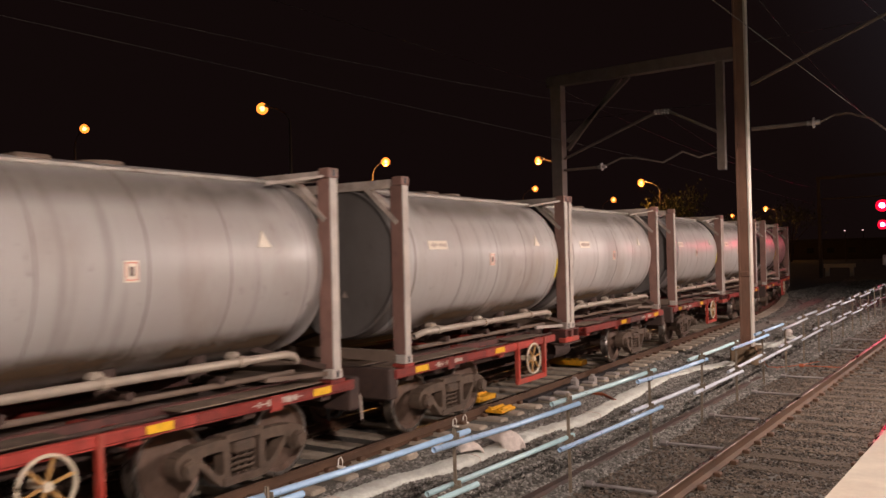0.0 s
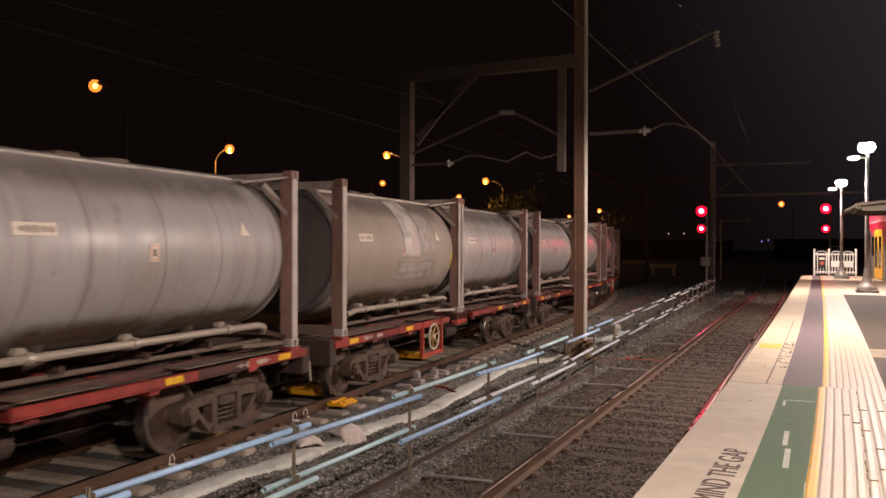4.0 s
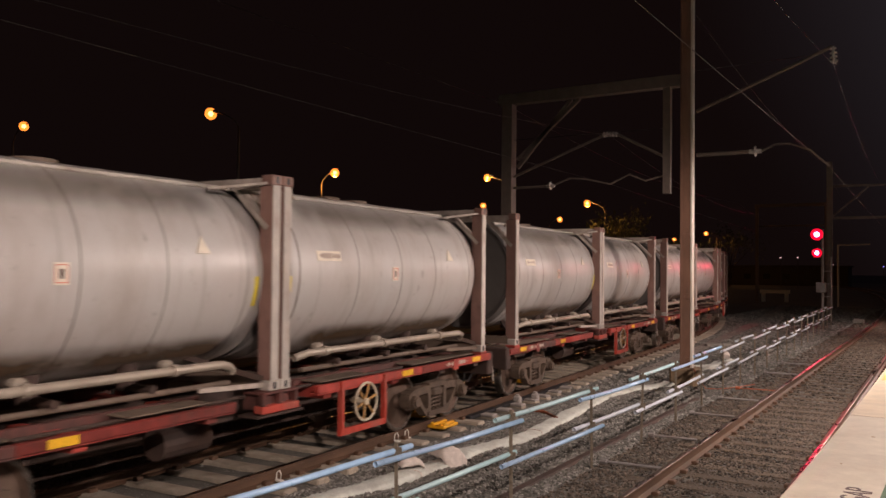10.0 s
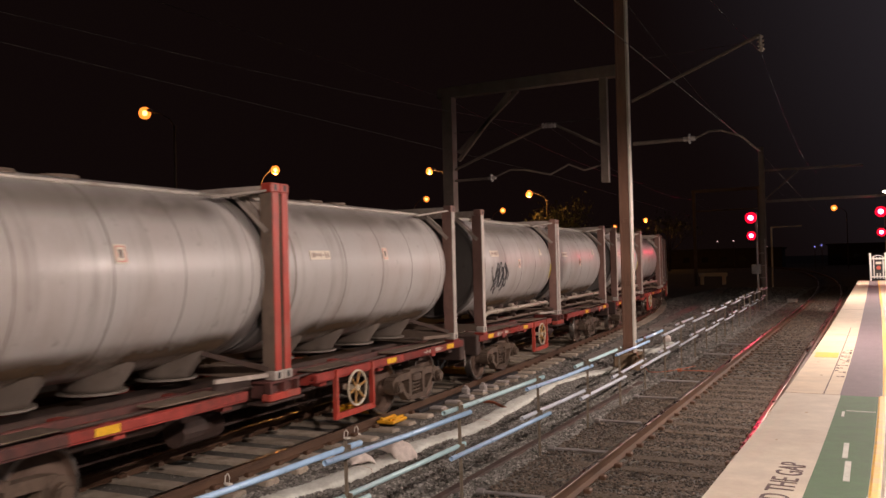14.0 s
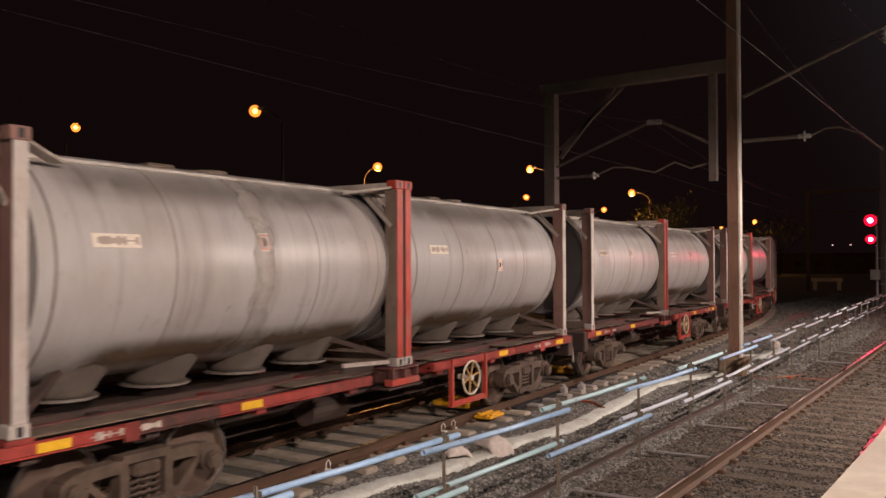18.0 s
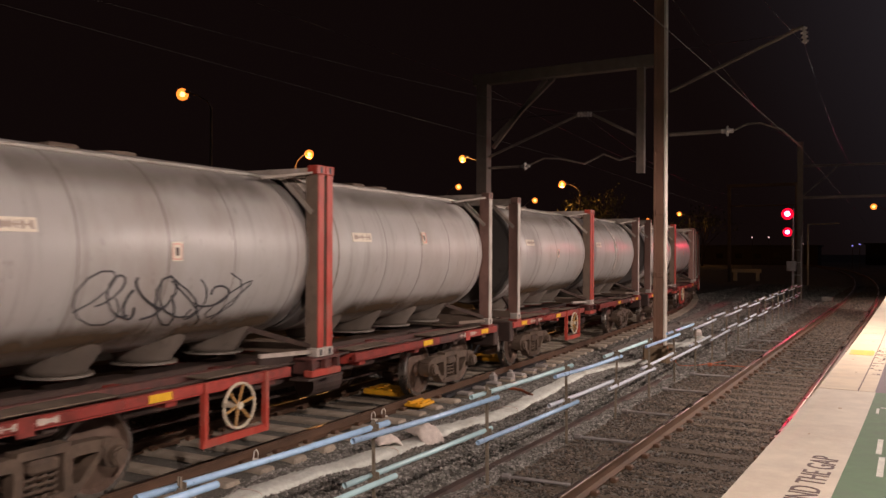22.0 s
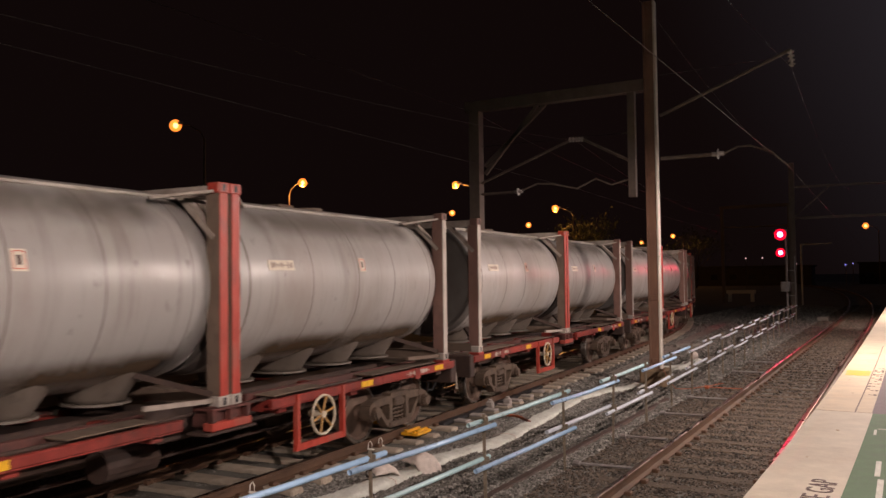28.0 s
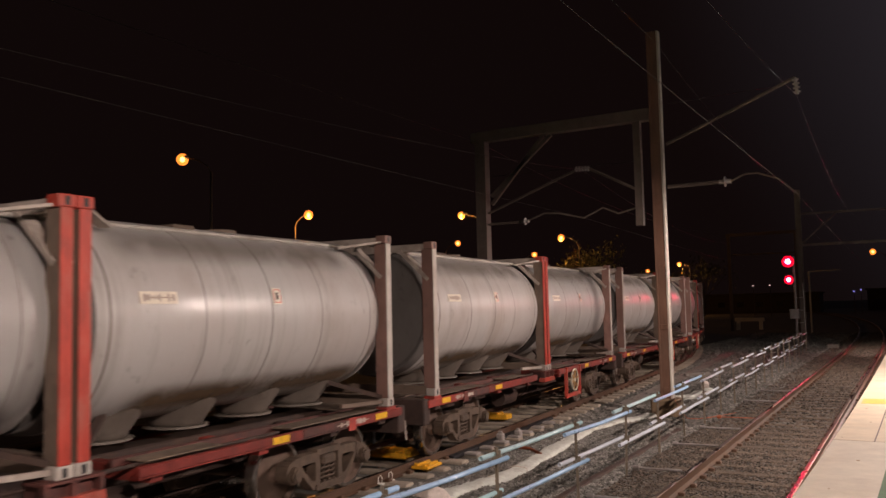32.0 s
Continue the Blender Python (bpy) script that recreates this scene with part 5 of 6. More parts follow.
def pointbox(name, label, cat, c, s, material, rz=0, lugs=False):
    bm = bbox((0, 0, 0), s, 0.015)
    if lugs:
        for k in (-1, 1):
            box(bm, (s[0] * 0.22 * k, 0, s[2] / 2 + 0.012), (0.05, s[1] * 0.9, 0.03), 0.005)
            rod(bm, (k * s[0] * 0.36, -s[1] * 0.3, s[2] / 2), (k * s[0] * 0.36, -s[1] * 0.3, s[2] / 2 + 0.03), 0.03, 8)
    ob = part(name, bm, material)
    ob.matrix_world = pose(*c, 0, 0, rz)
    return tagged(ob, label, cat)


pointbox("rail_lubricator", "yellow steel rail lubricator plate beside the rail", "track device", (-7.1, 11.5, -0.09), (0.32, 0.5, 0.05), M_YELLOWBOX, 3, True)
pointbox("rail_lubricator", "yellow steel plate between the rails", "track device", (-8.1, 12.1, -0.05), (0.74, 0.6, 0.09), M_YELLOWBOX, 3, True)
pointbox("rail_lubricator", "yellow steel box between the freight rails", "track device", (-8.7, 17.1, -0.06), (0.85, 0.34, 0.12), M_YELLOWBOX, 3, True)
for i, y in enumerate((12.9, 13.55, 14.2, 14.9, 15.5, 16.2, 16.9)):
    pointbox("track_pad", "grey metal pad bolted beside the freight rail", "track device", (train_x(y) + 1.12, y, -0.12), (0.26, 0.2, 0.05), M_BONDBOX, random.uniform(-10, 10))["group"] = "pads beside the rail"
for x, y in ((-7.2, 14.45), (-7.05, 14.95)):
    bm = bbox((0, 0, 0.03), (0.15, 0.14, 0.19), 0.025)
    box(bm, (0, 0, -0.08), (0.26, 0.24, 0.03), 0.005)
    rod(bm, (0, 0, 0.12), (0, 0, 0.16), 0.045, 10)
    ob = part("junction_box", bm, M_BONDBOX)
    ob.matrix_world = pose(x, y, -0.12, 0, 0, 8)
    tagged(ob, "small pale grey junction box on the ballast", "junction box", "junction boxes")
for y in (7.53, 10.24, 10.54):
    x = train_x(y) + 0.79
    bm = tube(bmesh.new(), [(x, y, -0.15), (x + 0.01, y, -0.05), (x + 0.04, y + 0.01, -0.02), (x + 0.07, y + 0.01, -0.06), (x + 0.06, y + 0.01, -0.15)], 0.008, 6)
    box(bm, (x + 0.04, y, -0.145), (0.12, 0.07, 0.02), 0.004)
    tagged(part("rail_clip", bm, M_FENCEWHITE), "small bright steel clip standing against the rail", "rail clip", "bright clips on the rail")
tagged(part("track_bar", bbeam((-7.15, 12.4, -0.12), (-7.45, 17.6, -0.12), 0.12, 0.06), M_BLACK), "dark bar along the outside of the rail", "track device")
for y, long, m in ((6.2, 0.8, M_STEEL), (8.4, 0.75, M_STEEL), (10.72, 0.78, M_STEEL), (12.84, 0.7, M_STEEL), (15.3, 0.75, M_STEEL), (19.2, 0.85, M_CABLEORANGE), (17.5, 0.75, M_STEEL), (22.6, 0.8, M_STEEL), (25.3, 0.8, M_STEEL)):
    bm = brod((-4.02, y, -0.13), (-4.02 + long, y + 0.08, -0.135), 0.019 if m == M_STEEL else 0.011, 8)
    rod(bm, (-4.06, y, -0.13), (-3.97, y, -0.13), 0.04, 8)
    tagged(part("cross_conduit", bm, m), "orange cable conduit lying across to the rail" if m == M_CABLEORANGE else "grey steel cross conduit lying on the ballast", "conduit", "conduits across the ballast")
tagged(part("cable", tube(bmesh.new(), [(-6.62, 13.92, -0.14), (-6.25, 13.7, -0.11), (-5.9, 13.42, -0.14)], 0.025, 8), M_CABLEORANGE, None, "", True), "short orange cable end on the ballast", "cable")
hang = []
for k in range(25):
    u = k / 24
    hang.append((-5.02 + 1.25 * u, 19.3 - 0.9 * math.sin(math.pi * u) + 0.5 * u, 0.2 - 0.34 * min(1, 3 * u) + 0.04 * u))
tagged(part("cable", tube(bmesh.new(), hang, 0.009, 6), M_CABLEORANGE, None, "", True), "thin orange cable curling from the mast foot", "cable")
tagged(part("concrete_strip", bbeam((-7.35, 29.9, -0.16), (-6.65, 30.5, -0.16), 0.2, 0.14), M_CONCRETE), "short pale concrete block on the ballast", "block")
tagged(part("concrete_strip", bbox((-4.0, 49.1, -0.12), (0.55, 0.5, 0.28), 0.04), M_CONCRETE), "pale concrete block by the near rail", "block")
bm = bmesh.new()
rows = [[bm.verts.new((-6.0 - 0.036 * y - 0.0006 * y * y + d, y, -0.175)) for d in (0, 0.4 + 0.008 * (y - 20))] for y in range(20, 76, 4)]
for a, b in zip(rows, rows[1:]):
    bm.faces.new((a[0], a[1], b[1], b[0]))
tagged(part("trim", bm, M_CONCRETE), "pale concrete cable trough lid beside the freight track", "trough", kind="structure")
# Added dark strip: the furrow's darkness is put into a ribbon.
for (a, b) in (((-4.55, 2.0), (-4.62, 18.0)),):
    bm = ribbon([(a[0] + (b[0] - a[0]) * k / 30 + 0.05 * noise.noise((k, 1, 1)), a[1] + (b[1] - a[1]) * k / 30, -0.3) for k in range(31)], 0.14, 0.05)
    tagged(part("cable", bm, M_WAGONDARK), "dark strip along the bottom of the shallow trench", "cable")

# ---- overhead line ----
MY = 19.6


def channel_mast(x, y, z0, z1, w, material, name, label):
    """A pair of channels with lacing plates."""
    ob = thing(name, label, "mast")
    for s in (-1, 1):
        bm = bbeam((x + s * w * 0.36, y, z0), (x + s * w * 0.36, y, z1), 0.06, 0.26)
        box(bm, (x + s * w * 0.45, y, (z0 + z1) / 2), (0.02, 0.3, z1 - z0))
        part("channel", bm, material, ob)
    part("web", bbox((x, y - 0.115, (z0 + z1) / 2), (w * 0.66, 0.02, z1 - z0)), material, ob)
    return ob


mast = thing("mast", "tall rusty steel overhead line mast with one flange coloured as lit", "mast")
part("web", bbox((-5.25, MY - 0.13, 4.47), (0.2, 0.014, 9.3)), M_RUSTMAST, mast)
# The right flange has the platform lamps' light in its colour.
for fx, m in ((-5.375, M_RUSTMAST), (-5.13, M_LITEDGE)):
    bm = bbox((fx, MY - 0.05, 4.47), (0.045, 0.2, 9.3), 0.006)
    part("flange", bm, m, mast, "flange coloured bright as lit" if m == M_LITEDGE else "")
for z in (0.4, 1.9, 3.4, 4.9, 6.4, 7.9):
    bm = bbox((-5.25, MY - 0.148, z), (0.19, 0.02, 0.12), 0.004)
    for k in (-1, 1):
        rod(bm, (-5.25 + k * 0.05, MY - 0.15, z), (-5.25 + k * 0.05, MY - 0.175, z), 0.018, 6)
    part("batten_plate", bm, M_RUSTMAST, mast)
part("footing", bbox((-5.3, MY, -0.02), (0.62, 0.62, 0.46), 0.05), M_FOOTING, mast, "rust-stained concrete footing")
part("cantilever", brod((-5.05, MY, 6.31), (-2.1, MY, 7.48), 0.04, 8), M_GANTRY, mast)
part("registration_tube", brod((-5.05, MY, 5.27), (-3.85, MY, 5.27), 0.045, 8), M_GANTRY, mast)
part("steady_arm", tube(bmesh.new(), [(-3.6, MY, 5.26), (-3.28, MY, 5.4), (-3.0, MY, 5.4), (-2.55, MY, 5.22), (-2.17, MY, 4.84)], 0.022, 6), M_GANTRY, mast)
part("tie_wire", brod((-5.05, MY, 7.3), (-2.6, MY, 7.34), 0.008, 5), M_WIRE, mast)


def insulator(a, b, n, r, parent):
    bm = rod(bmesh.new(), a, b, r * 0.45, 8)
    a, b = Vector(a), Vector(b)
    for k in range(n):
        p = a + (b - a) * (k + 0.5) / n
        d = (b - a).normalized() * 0.012
        rod(bm, p - d, p + d, r, 12)
    part("insulator", bm, M_INSUL, parent)


insulator((-3.85, MY, 5.27), (-3.58, MY, 5.27), 1, 0.12, mast)
insulator((-2.1, MY, 7.48), (-2.06, MY, 7.1), 4, 0.075, mast)

portal = thing("portal_gantry", "dull steel portal over the freight track with drop post", "gantry")
part("crossbeam", bbeam((-10.35, MY, 7.1), (-5.42, MY, 7.1), 0.26, 0.28), M_GANTRY, portal)
bm = bbeam((-10.07, MY, -0.2), (-10.07, MY, 6.96), 0.3, 0.28)
part("leg", bm, M_GANTRY, portal)
part("leg_footing", bbox((-10.07, MY, -0.2), (0.8, 0.8, 0.3), 0.03), M_CONCRETE, portal)
for dx in (0.0, 0.22):
    part("knee_brace", bbeam((-9.85, MY + 0.1, 5.25 + dx), (-8.3 + dx, MY + 0.1, 6.96), 0.09, 0.09), M_GANTRY, portal)
part("drop_post", bbeam((-5.75, MY, 4.38), (-5.75, MY, 6.96), 0.18, 0.16), M_GANTRY, portal)
part("cantilever", brod((-9.92, MY, 5.0), (-7.4, MY, 5.92), 0.035, 8), M_GANTRY, portal)
part("cantilever", brod((-5.85, MY, 5.3), (-7.0, MY, 5.92), 0.035, 8), M_GANTRY, portal)
part("top_tie", brod((-9.92, MY, 6.0), (-5.85, MY, 5.98), 0.01, 5), M_WIRE, portal)
part("registration_tube", brod((-9.92, MY, 4.7), (-8.9, MY, 4.7), 0.035, 8), M_GANTRY, portal)
part("steady_arm", tube(bmesh.new(), [(-8.75, MY, 4.72), (-8.3, MY, 4.88), (-7.9, MY, 4.85), (-7.2, MY, 4.68)], 0.022, 6), M_GANTRY, portal)
part("steady_arm", tube(bmesh.new(), [(-7.2, MY, 4.68), (-6.7, MY, 4.9), (-6.3, MY, 4.72), (-5.85, MY, 4.82)], 0.022, 6), M_GANTRY, portal)
insulator((-8.95, MY, 4.7), (-8.72, MY, 4.71), 1, 0.1, portal)
insulator((-7.4, MY, 5.95), (-7.0, MY, 5.93), 5, 0.07, portal)


def span_wire(name, label, pts, r):
    return tagged(part(name, tube(bmesh.new(), pts, r, 5), M_WIRE), label, "wire", "overhead wires")


def sagged(a, b, sag, n=16):
    a, b = Vector(a), Vector(b)
    return [a + (b - a) * (k / n) - Vector((0, 0, 4 * sag * (k / n) * (1 - k / n))) for k in range(n + 1)]


for x0, z, sag in ((-2.08, 7.08, 1.3), (-2.17, 4.82, 0.08)):
    span_wire("overhead_wire", "dark overhead line wire above the platform track", sagged((x0 - 0.2, -30, z), (x0, MY, z), sag)[:-1] + sagged((x0, MY, z), (x0 - 0.5, 50, z), sag * 0.5) + sagged((x0 - 0.5, 50, z), (x0 - 1.5, 95, z), sag * 0.6)[1:], 0.0035)
for x0, z, sag in ((-7.2, 5.9, 1.2), (-7.2, 4.68, 0.08)):
    span_wire("overhead_wire", "dark overhead line wire above the freight train", sagged((x0 + 0.7, -30, z), (x0, MY, z), sag)[:-1] + sagged((x0, MY, z), (x0 - 1.6, 50, z), sag * 0.5) + sagged((x0 - 1.6, 50, z), (x0 - 5.5, 95, z), sag * 0.6)[1:], 0.0035)
for z, y0, x0, x1 in ((8.9, -25, -4.9, -5.23), (6.95, -25, -10.2, -10.1)):
    span_wire("feeder_wire", "thin dark feeder cable strung along the masts", sagged((x0, y0, z), (x1, MY, z), 0.15)[:-1] + sagged((x1, MY, z), (x1 - 0.4, 50, z - 0.3), 0.5) + sagged((x1 - 0.4, 50, z - 0.3), (x1 - 3, 95, z), 0.6)[1:], 0.006)

far_mast = channel_mast(-5.55, 50.5, -0.2, 8.8, 0.3, M_GANTRY, "mast", "dark steel overhead line mast behind the red signal")
part("cantilever", bbeam((-5.4, 50.5, 7.4), (-0.3, 50.5, 7.35), 0.1, 0.1), M_GANTRY, far_mast)
part("cantilever", bbeam((-5.4, 50.5, 5.6), (3.0, 50.5, 5.6), 0.12, 0.14), M_GANTRY, far_mast)
part("knee_brace", bbeam((-5.4, 50.5, 5.7), (-3.6, 50.5, 7.3), 0.07, 0.07), M_GANTRY, far_mast)
far_portal = thing("portal_gantry", "distant dark steel portal over the tracks", "gantry")
for x in (-14.2, -8.6):
    part("leg", bbeam((x, 76, -0.3), (x, 76, 8.4), 0.26, 0.26), M_GANTRY, far_portal)
part("crossbeam", bbeam((-14.4, 76, 8.4), (-8.4, 76, 8.4), 0.25, 0.25), M_GANTRY, far_portal)
part("crossbeam", bbeam((-14.2, 76, 6.6), (-8.6, 76, 6.6), 0.12, 0.12), M_GANTRY, far_portal)
stand = thing("buffer_stop", "pale low steel buffer stop far along the tracks", "buffer stop")
part("beam", bbox((-13.4, 80, 0.75), (2.6, 0.3, 0.34), 0.03), M_PLATE, stand)
for x in (-14.4, -12.4):
    part("leg", bbeam((x, 80, -0.35), (x, 80, 0.75), 0.3, 0.35), M_PLATE, stand)
post2 = thing("loading_gauge", "thin pale bent steel post far beyond the signal", "post")
part("upright", brod((-7.3, 72, -0.3), (-7.3, 72, 4.8), 0.07, 8), M_PLATE, post2)
part("arm", brod((-7.3, 72, 4.75), (-5.0, 72, 4.8), 0.05, 8), M_PLATE, post2)

# ---- signals ----


def signal(x, y, z1, z2, label):
    ob = thing("colour_light_signal", label, "signal", "red signals")
    for z, big in ((z1, 1.0), (z2, 0.78)):
        h = part("head", bbox((x, y, z), (0.5, 0.26, 0.66), 0.05), M_BLACK, ob)
        bm = bmesh.new()
        bmesh.ops.create_uvsphere(bm, u_segments=16, v_segments=8, radius=0.15 * big)
        bmesh.ops.scale(bm, vec=(1, 0.35, 1), verts=bm.verts)
        bmesh.ops.translate(bm, vec=(x, y - 0.16, z), verts=bm.verts)
        part("lens", bm, M_LAMPRED, h, "glowing red lens")
        # Red disc added as the lamp's bloom; the lens is drawn oversized too.
        part("lens_rim", brod((x, y - 0.15, z), (x, y - 0.13, z), 0.32 * big, 20), M_REDBLOOM, h, "glowing red disc for the lens bloom")
        bm = bmesh.new()
        n = 14
        rows = [[bm.verts.new((x + r * math.cos(math.pi * k / n), y - yy, z + r * math.sin(math.pi * k / n))) for k in range(n + 1)] for r, yy in ((0.16, 0.13), (0.16, 0.42), (0.175, 0.42), (0.175, 0.13))]
        for a, b in zip(rows, rows[1:]):
            for k in range(n):
                bm.faces.new((a[k], a[k + 1], b[k + 1], b[k]))
        part("hood", bm, M_BLACK, h)
    part("post", brod((x + 0.25, y + 0.2, -0.3), (x + 0.25, y + 0.2, z1 + 0.3), 0.07, 10), M_STEEL, ob)
    for zz in (1.2, 1.9, 2.6):
        part("rung", bbox((x + 0.5, y + 0.2, zz), (0.4, 0.05, 0.04)), M_STEEL, ob)
    part("ladder_rail", brod((x + 0.68, y + 0.2, -0.2), (x + 0.68, y + 0.2, z2 - 0.2), 0.03, 6), M_STEEL, ob)
    part("relay_box", bbox((x + 0.2, y, 1.7), (0.5, 0.35, 0.55), 0.03), M_STEEL, ob)
    lamp("signal_glow", "SPOT", (x, y - 0.45, z1), 520, RED, 0.1, (x + 0.12 * (0 - x), y - 20, 1.5), 100, 0.8)
    return ob


signal(-6.02, 49.0, 4.62, 3.6, "two red lit signal heads on a post by the conduits")
signal(0.55, 56.0, 4.95, 3.7, "two red lit signal heads beyond the white platform gate")

# ---- platform things ----


def dome(c, r, n=18):
    bm = bmesh.new()
    bmesh.ops.create_uvsphere(bm, u_segments=n, v_segments=10, radius=1)
    bmesh.ops.scale(bm, vec=r, verts=bm.verts)
    bmesh.ops.translate(bm, vec=c, verts=bm.verts)
    return bm


def lamp_post(x, y, top, low, label):
    ob = thing("platform_lamp", label, "lamp post", "platform lamps")
    bm = bmesh.new()
    rows = []
    for r, z in ((0.3, 0.1), (0.29, 0.2), (0.2, 0.27), (0.145, 0.4), (0.11, 0.55), (0.085, 0.75), (0.072, 0.8)):
        rows.append([bm.verts.new((x + r * math.cos(2 * math.pi * k / 20), y + r * math.sin(2 * math.pi * k / 20), PZ + z)) for k in range(20)])
    for a, b in zip(rows, rows[1:]):
        for k in range(20):
            bm.faces.new((a[k], a[(k + 1) % 20], b[(k + 1) % 20], b[k]))
    part("base", bm, M_STEEL, ob, "flared steel base", True)
    plinth = part("plinth", bbox((x, y, PZ + 0.05), (0.66, 0.66, 0.1), 0.015), M_CONCRETE, ob)
    for k in range(4):
        bx, by = x + (0.25 if k % 2 else -0.25), y + (0.25 if k > 1 else -0.25)
        part("anchor_bolt", brod((bx, by, PZ + 0.1), (bx, by, PZ + 0.15), 0.018, 6), M_STEEL, plinth)
    part("pole", brod((x, y, PZ + 0.75), (x, y, top + 0.02), 0.072, 14, 0.055), M_STEEL, ob)
    h = part("lamp_head", dome((x - 0.02, y, top + 0.13), (0.2, 0.18, 0.08)), M_STEEL, ob)
    # Upper lens is enlarged so that its shape holds the lamp's bloom.
    part("lens", dome((x - 0.02, y, top - 0.02), (0.26, 0.22, 0.2)), M_LAMPWHITE, h, "glowing white lens")
    part("arm", bbeam((x, y, top + low), (x - 0.36, y, top + low + 0.02), 0.04, 0.04), M_STEEL, ob)
    h = part("lamp_head", dome((x - 0.4, y, top + low + 0.045), (0.19, 0.14, 0.05)), M_STEEL, ob)
    part("lens", dome((x - 0.4, y, top + low), (0.17, 0.12, 0.065)), M_LAMPWHITE, h, "glowing white lens")
    return ob


for x, y, z in PLATFORM_LAMPS:
    lamp_post(x, y, z, -0.36 if y > 20 else -0.6, "galvanised platform lamp post with two glowing white heads")
lamp_post(1.1, 42.8, 5.6, -0.3, "galvanised platform lamp post near the white gate")
flood = thing("speaker_box", "white camera housing on a bracket of the lamp post", "camera")
part("body", bbox((1.52, 14.9, 4.15), (0.36, 0.3, 0.16), 0.03), M_FENCEWHITE, flood)
part("lid", bbox((1.52, 14.9, 4.28), (0.24, 0.22, 0.1), 0.02), M_FENCEWHITE, flood)
part("bracket", bbeam((1.5, 14.95, 4.36), (1.9, 15.0, 4.42), 0.04, 0.05), M_STEEL, flood)
board = thing("sign_board", "dark red station sign board on the lamp post", "sign")
part("panel", bbox((1.98, 14.9, 3.9), (0.62, 0.04, 0.36), 0.006), M_PLACARDRED, board)
part("bracket", bbeam((1.9, 14.94, 3.9), (1.9, 15.0, 3.9), 0.06, 0.3), M_STEEL, board)

gate = thing("palisade_gate", "white steel picket gate and fence at the platform end", "gate")
GY, GX0, GX1 = 46.6, -0.08, 1.86
for x in (GX0, 0.6, GX1):
    bm = bbox((x, GY, PZ + 0.68), (0.09, 0.09, 1.36), 0.01)
    box(bm, (x, GY, PZ + 1.38), (0.12, 0.12, 0.05), 0.01)
    part("post", bm, M_FENCEWHITE, gate)
for z in (0.2, 1.12):
    part("rail", bbox(((GX0 + GX1) / 2, GY, PZ + z), (GX1 - GX0 - 0.1, 0.05, 0.07)), M_FENCEWHITE, gate)
x = GX0 + 0.15
while x < GX1 - 0.1:
    if abs(x - 0.6) > 0.1:
        part("picket", bbox((x, GY, PZ + 0.64), (0.045, 0.03, 1.1)), M_FENCEWHITE, gate)
    x += 0.138
for c, w in ((0.26, 0.5), (0.95, 0.45), (1.5, 0.45)):
    part("hoop", tube(bmesh.new(), [(c + w / 2 * math.cos(math.pi * k / 10), GY, PZ + 1.14 + 0.14 * math.sin(math.pi * k / 10)) for k in range(11)], 0.022, 6), M_FENCEWHITE, gate)
part("notice", bbox((1.22, GY - 0.04, PZ + 0.62), (1.05, 0.02, 0.3)), M_FENCEWHITE, gate, "white notice board")
part("warning_sign", bbox((0.28, GY - 0.04, PZ + 0.72), (0.36, 0.02, 0.66)), M_BLACK, gate, "dark warning sign with a red disc")
part("warning_disc", brod((0.28, GY - 0.055, PZ + 0.66), (0.28, GY - 0.05, PZ + 0.66), 0.1, 14), M_PLACARDRED, gate)
part("warning_print", bbox((0.28, GY - 0.052, PZ + 0.9), (0.26, 0.008, 0.12)), M_PLATE, gate)

shelter = thing("platform_shelter", "open platform shelter with a flat brown metal roof on slim posts", "shelter")
ROOF = ((0.56, 3.27, 3.31), (0.82, 3.4, 3.46), (1.75, 3.5, 3.55), (2.6, 3.52, 3.58), (4.0, 3.56, 3.62))
bm = bmesh.new()
rows = [[bm.verts.new((x, y, z)) for y, z in ((19.8, lo), (23.0, lo), (23.0, hi), (19.8, hi))] for x, lo, hi in ROOF]
for a, b in zip(rows, rows[1:]):
    for k in range(4):
        bm.faces.new((a[k], a[(k + 1) % 4], b[(k + 1) % 4], b[k]))
bm.faces.new(rows[0])
bm.faces.new(rows[-1][::-1])
bmesh.ops.recalc_face_normals(bm, faces=bm.faces)
part("roof", bm, M_ROOF, shelter)
for y in (19.95, 21.3, 22.8):
    part("cross_beam", bbeam((0.9, y, 3.39), (3.95, y, 3.4), 0.09, 0.2), M_ROOF, shelter)
for k in range(5):
    x = 1.05 + 0.68 * k
    part("purlin", bbeam((x, 20.0, 3.46), (x, 22.9, 3.46), 0.05, 0.06), M_ROOF, shelter)
part("gutter", brod((0.84, 19.85, 3.38), (0.84, 22.95, 3.38), 0.05, 8), M_ROOF, shelter)
part("ridge_flashing", bbeam((1.5, 19.86, 3.58), (1.82, 19.86, 3.66), 0.03, 0.02), M_FENCEWHITE, shelter)
part("end_cap", bbox((0.83, 19.88, 3.4), (0.1, 0.05, 0.1), 0.008), M_FENCEWHITE, shelter, "small pale cap at the eave")
part("end_cap", bbox((1.75, 19.87, 3.5), (0.11, 0.05, 0.12), 0.008), M_FENCEWHITE, shelter, "small pale cap over the post")
for x, y in ((1.66, 21.1), (1.76, 20.0), (3.7, 20.0), (3.6, 22.4)):
    part("post", bbox((x, y, (PZ + 3.4) / 2), (0.12, 0.12, 3.4 - PZ), 0.01), M_SHELTERPOST, shelter)
    part("foot_plate", bbox((x, y, PZ + 0.012), (0.26, 0.26, 0.024)), M_STEEL, shelter)

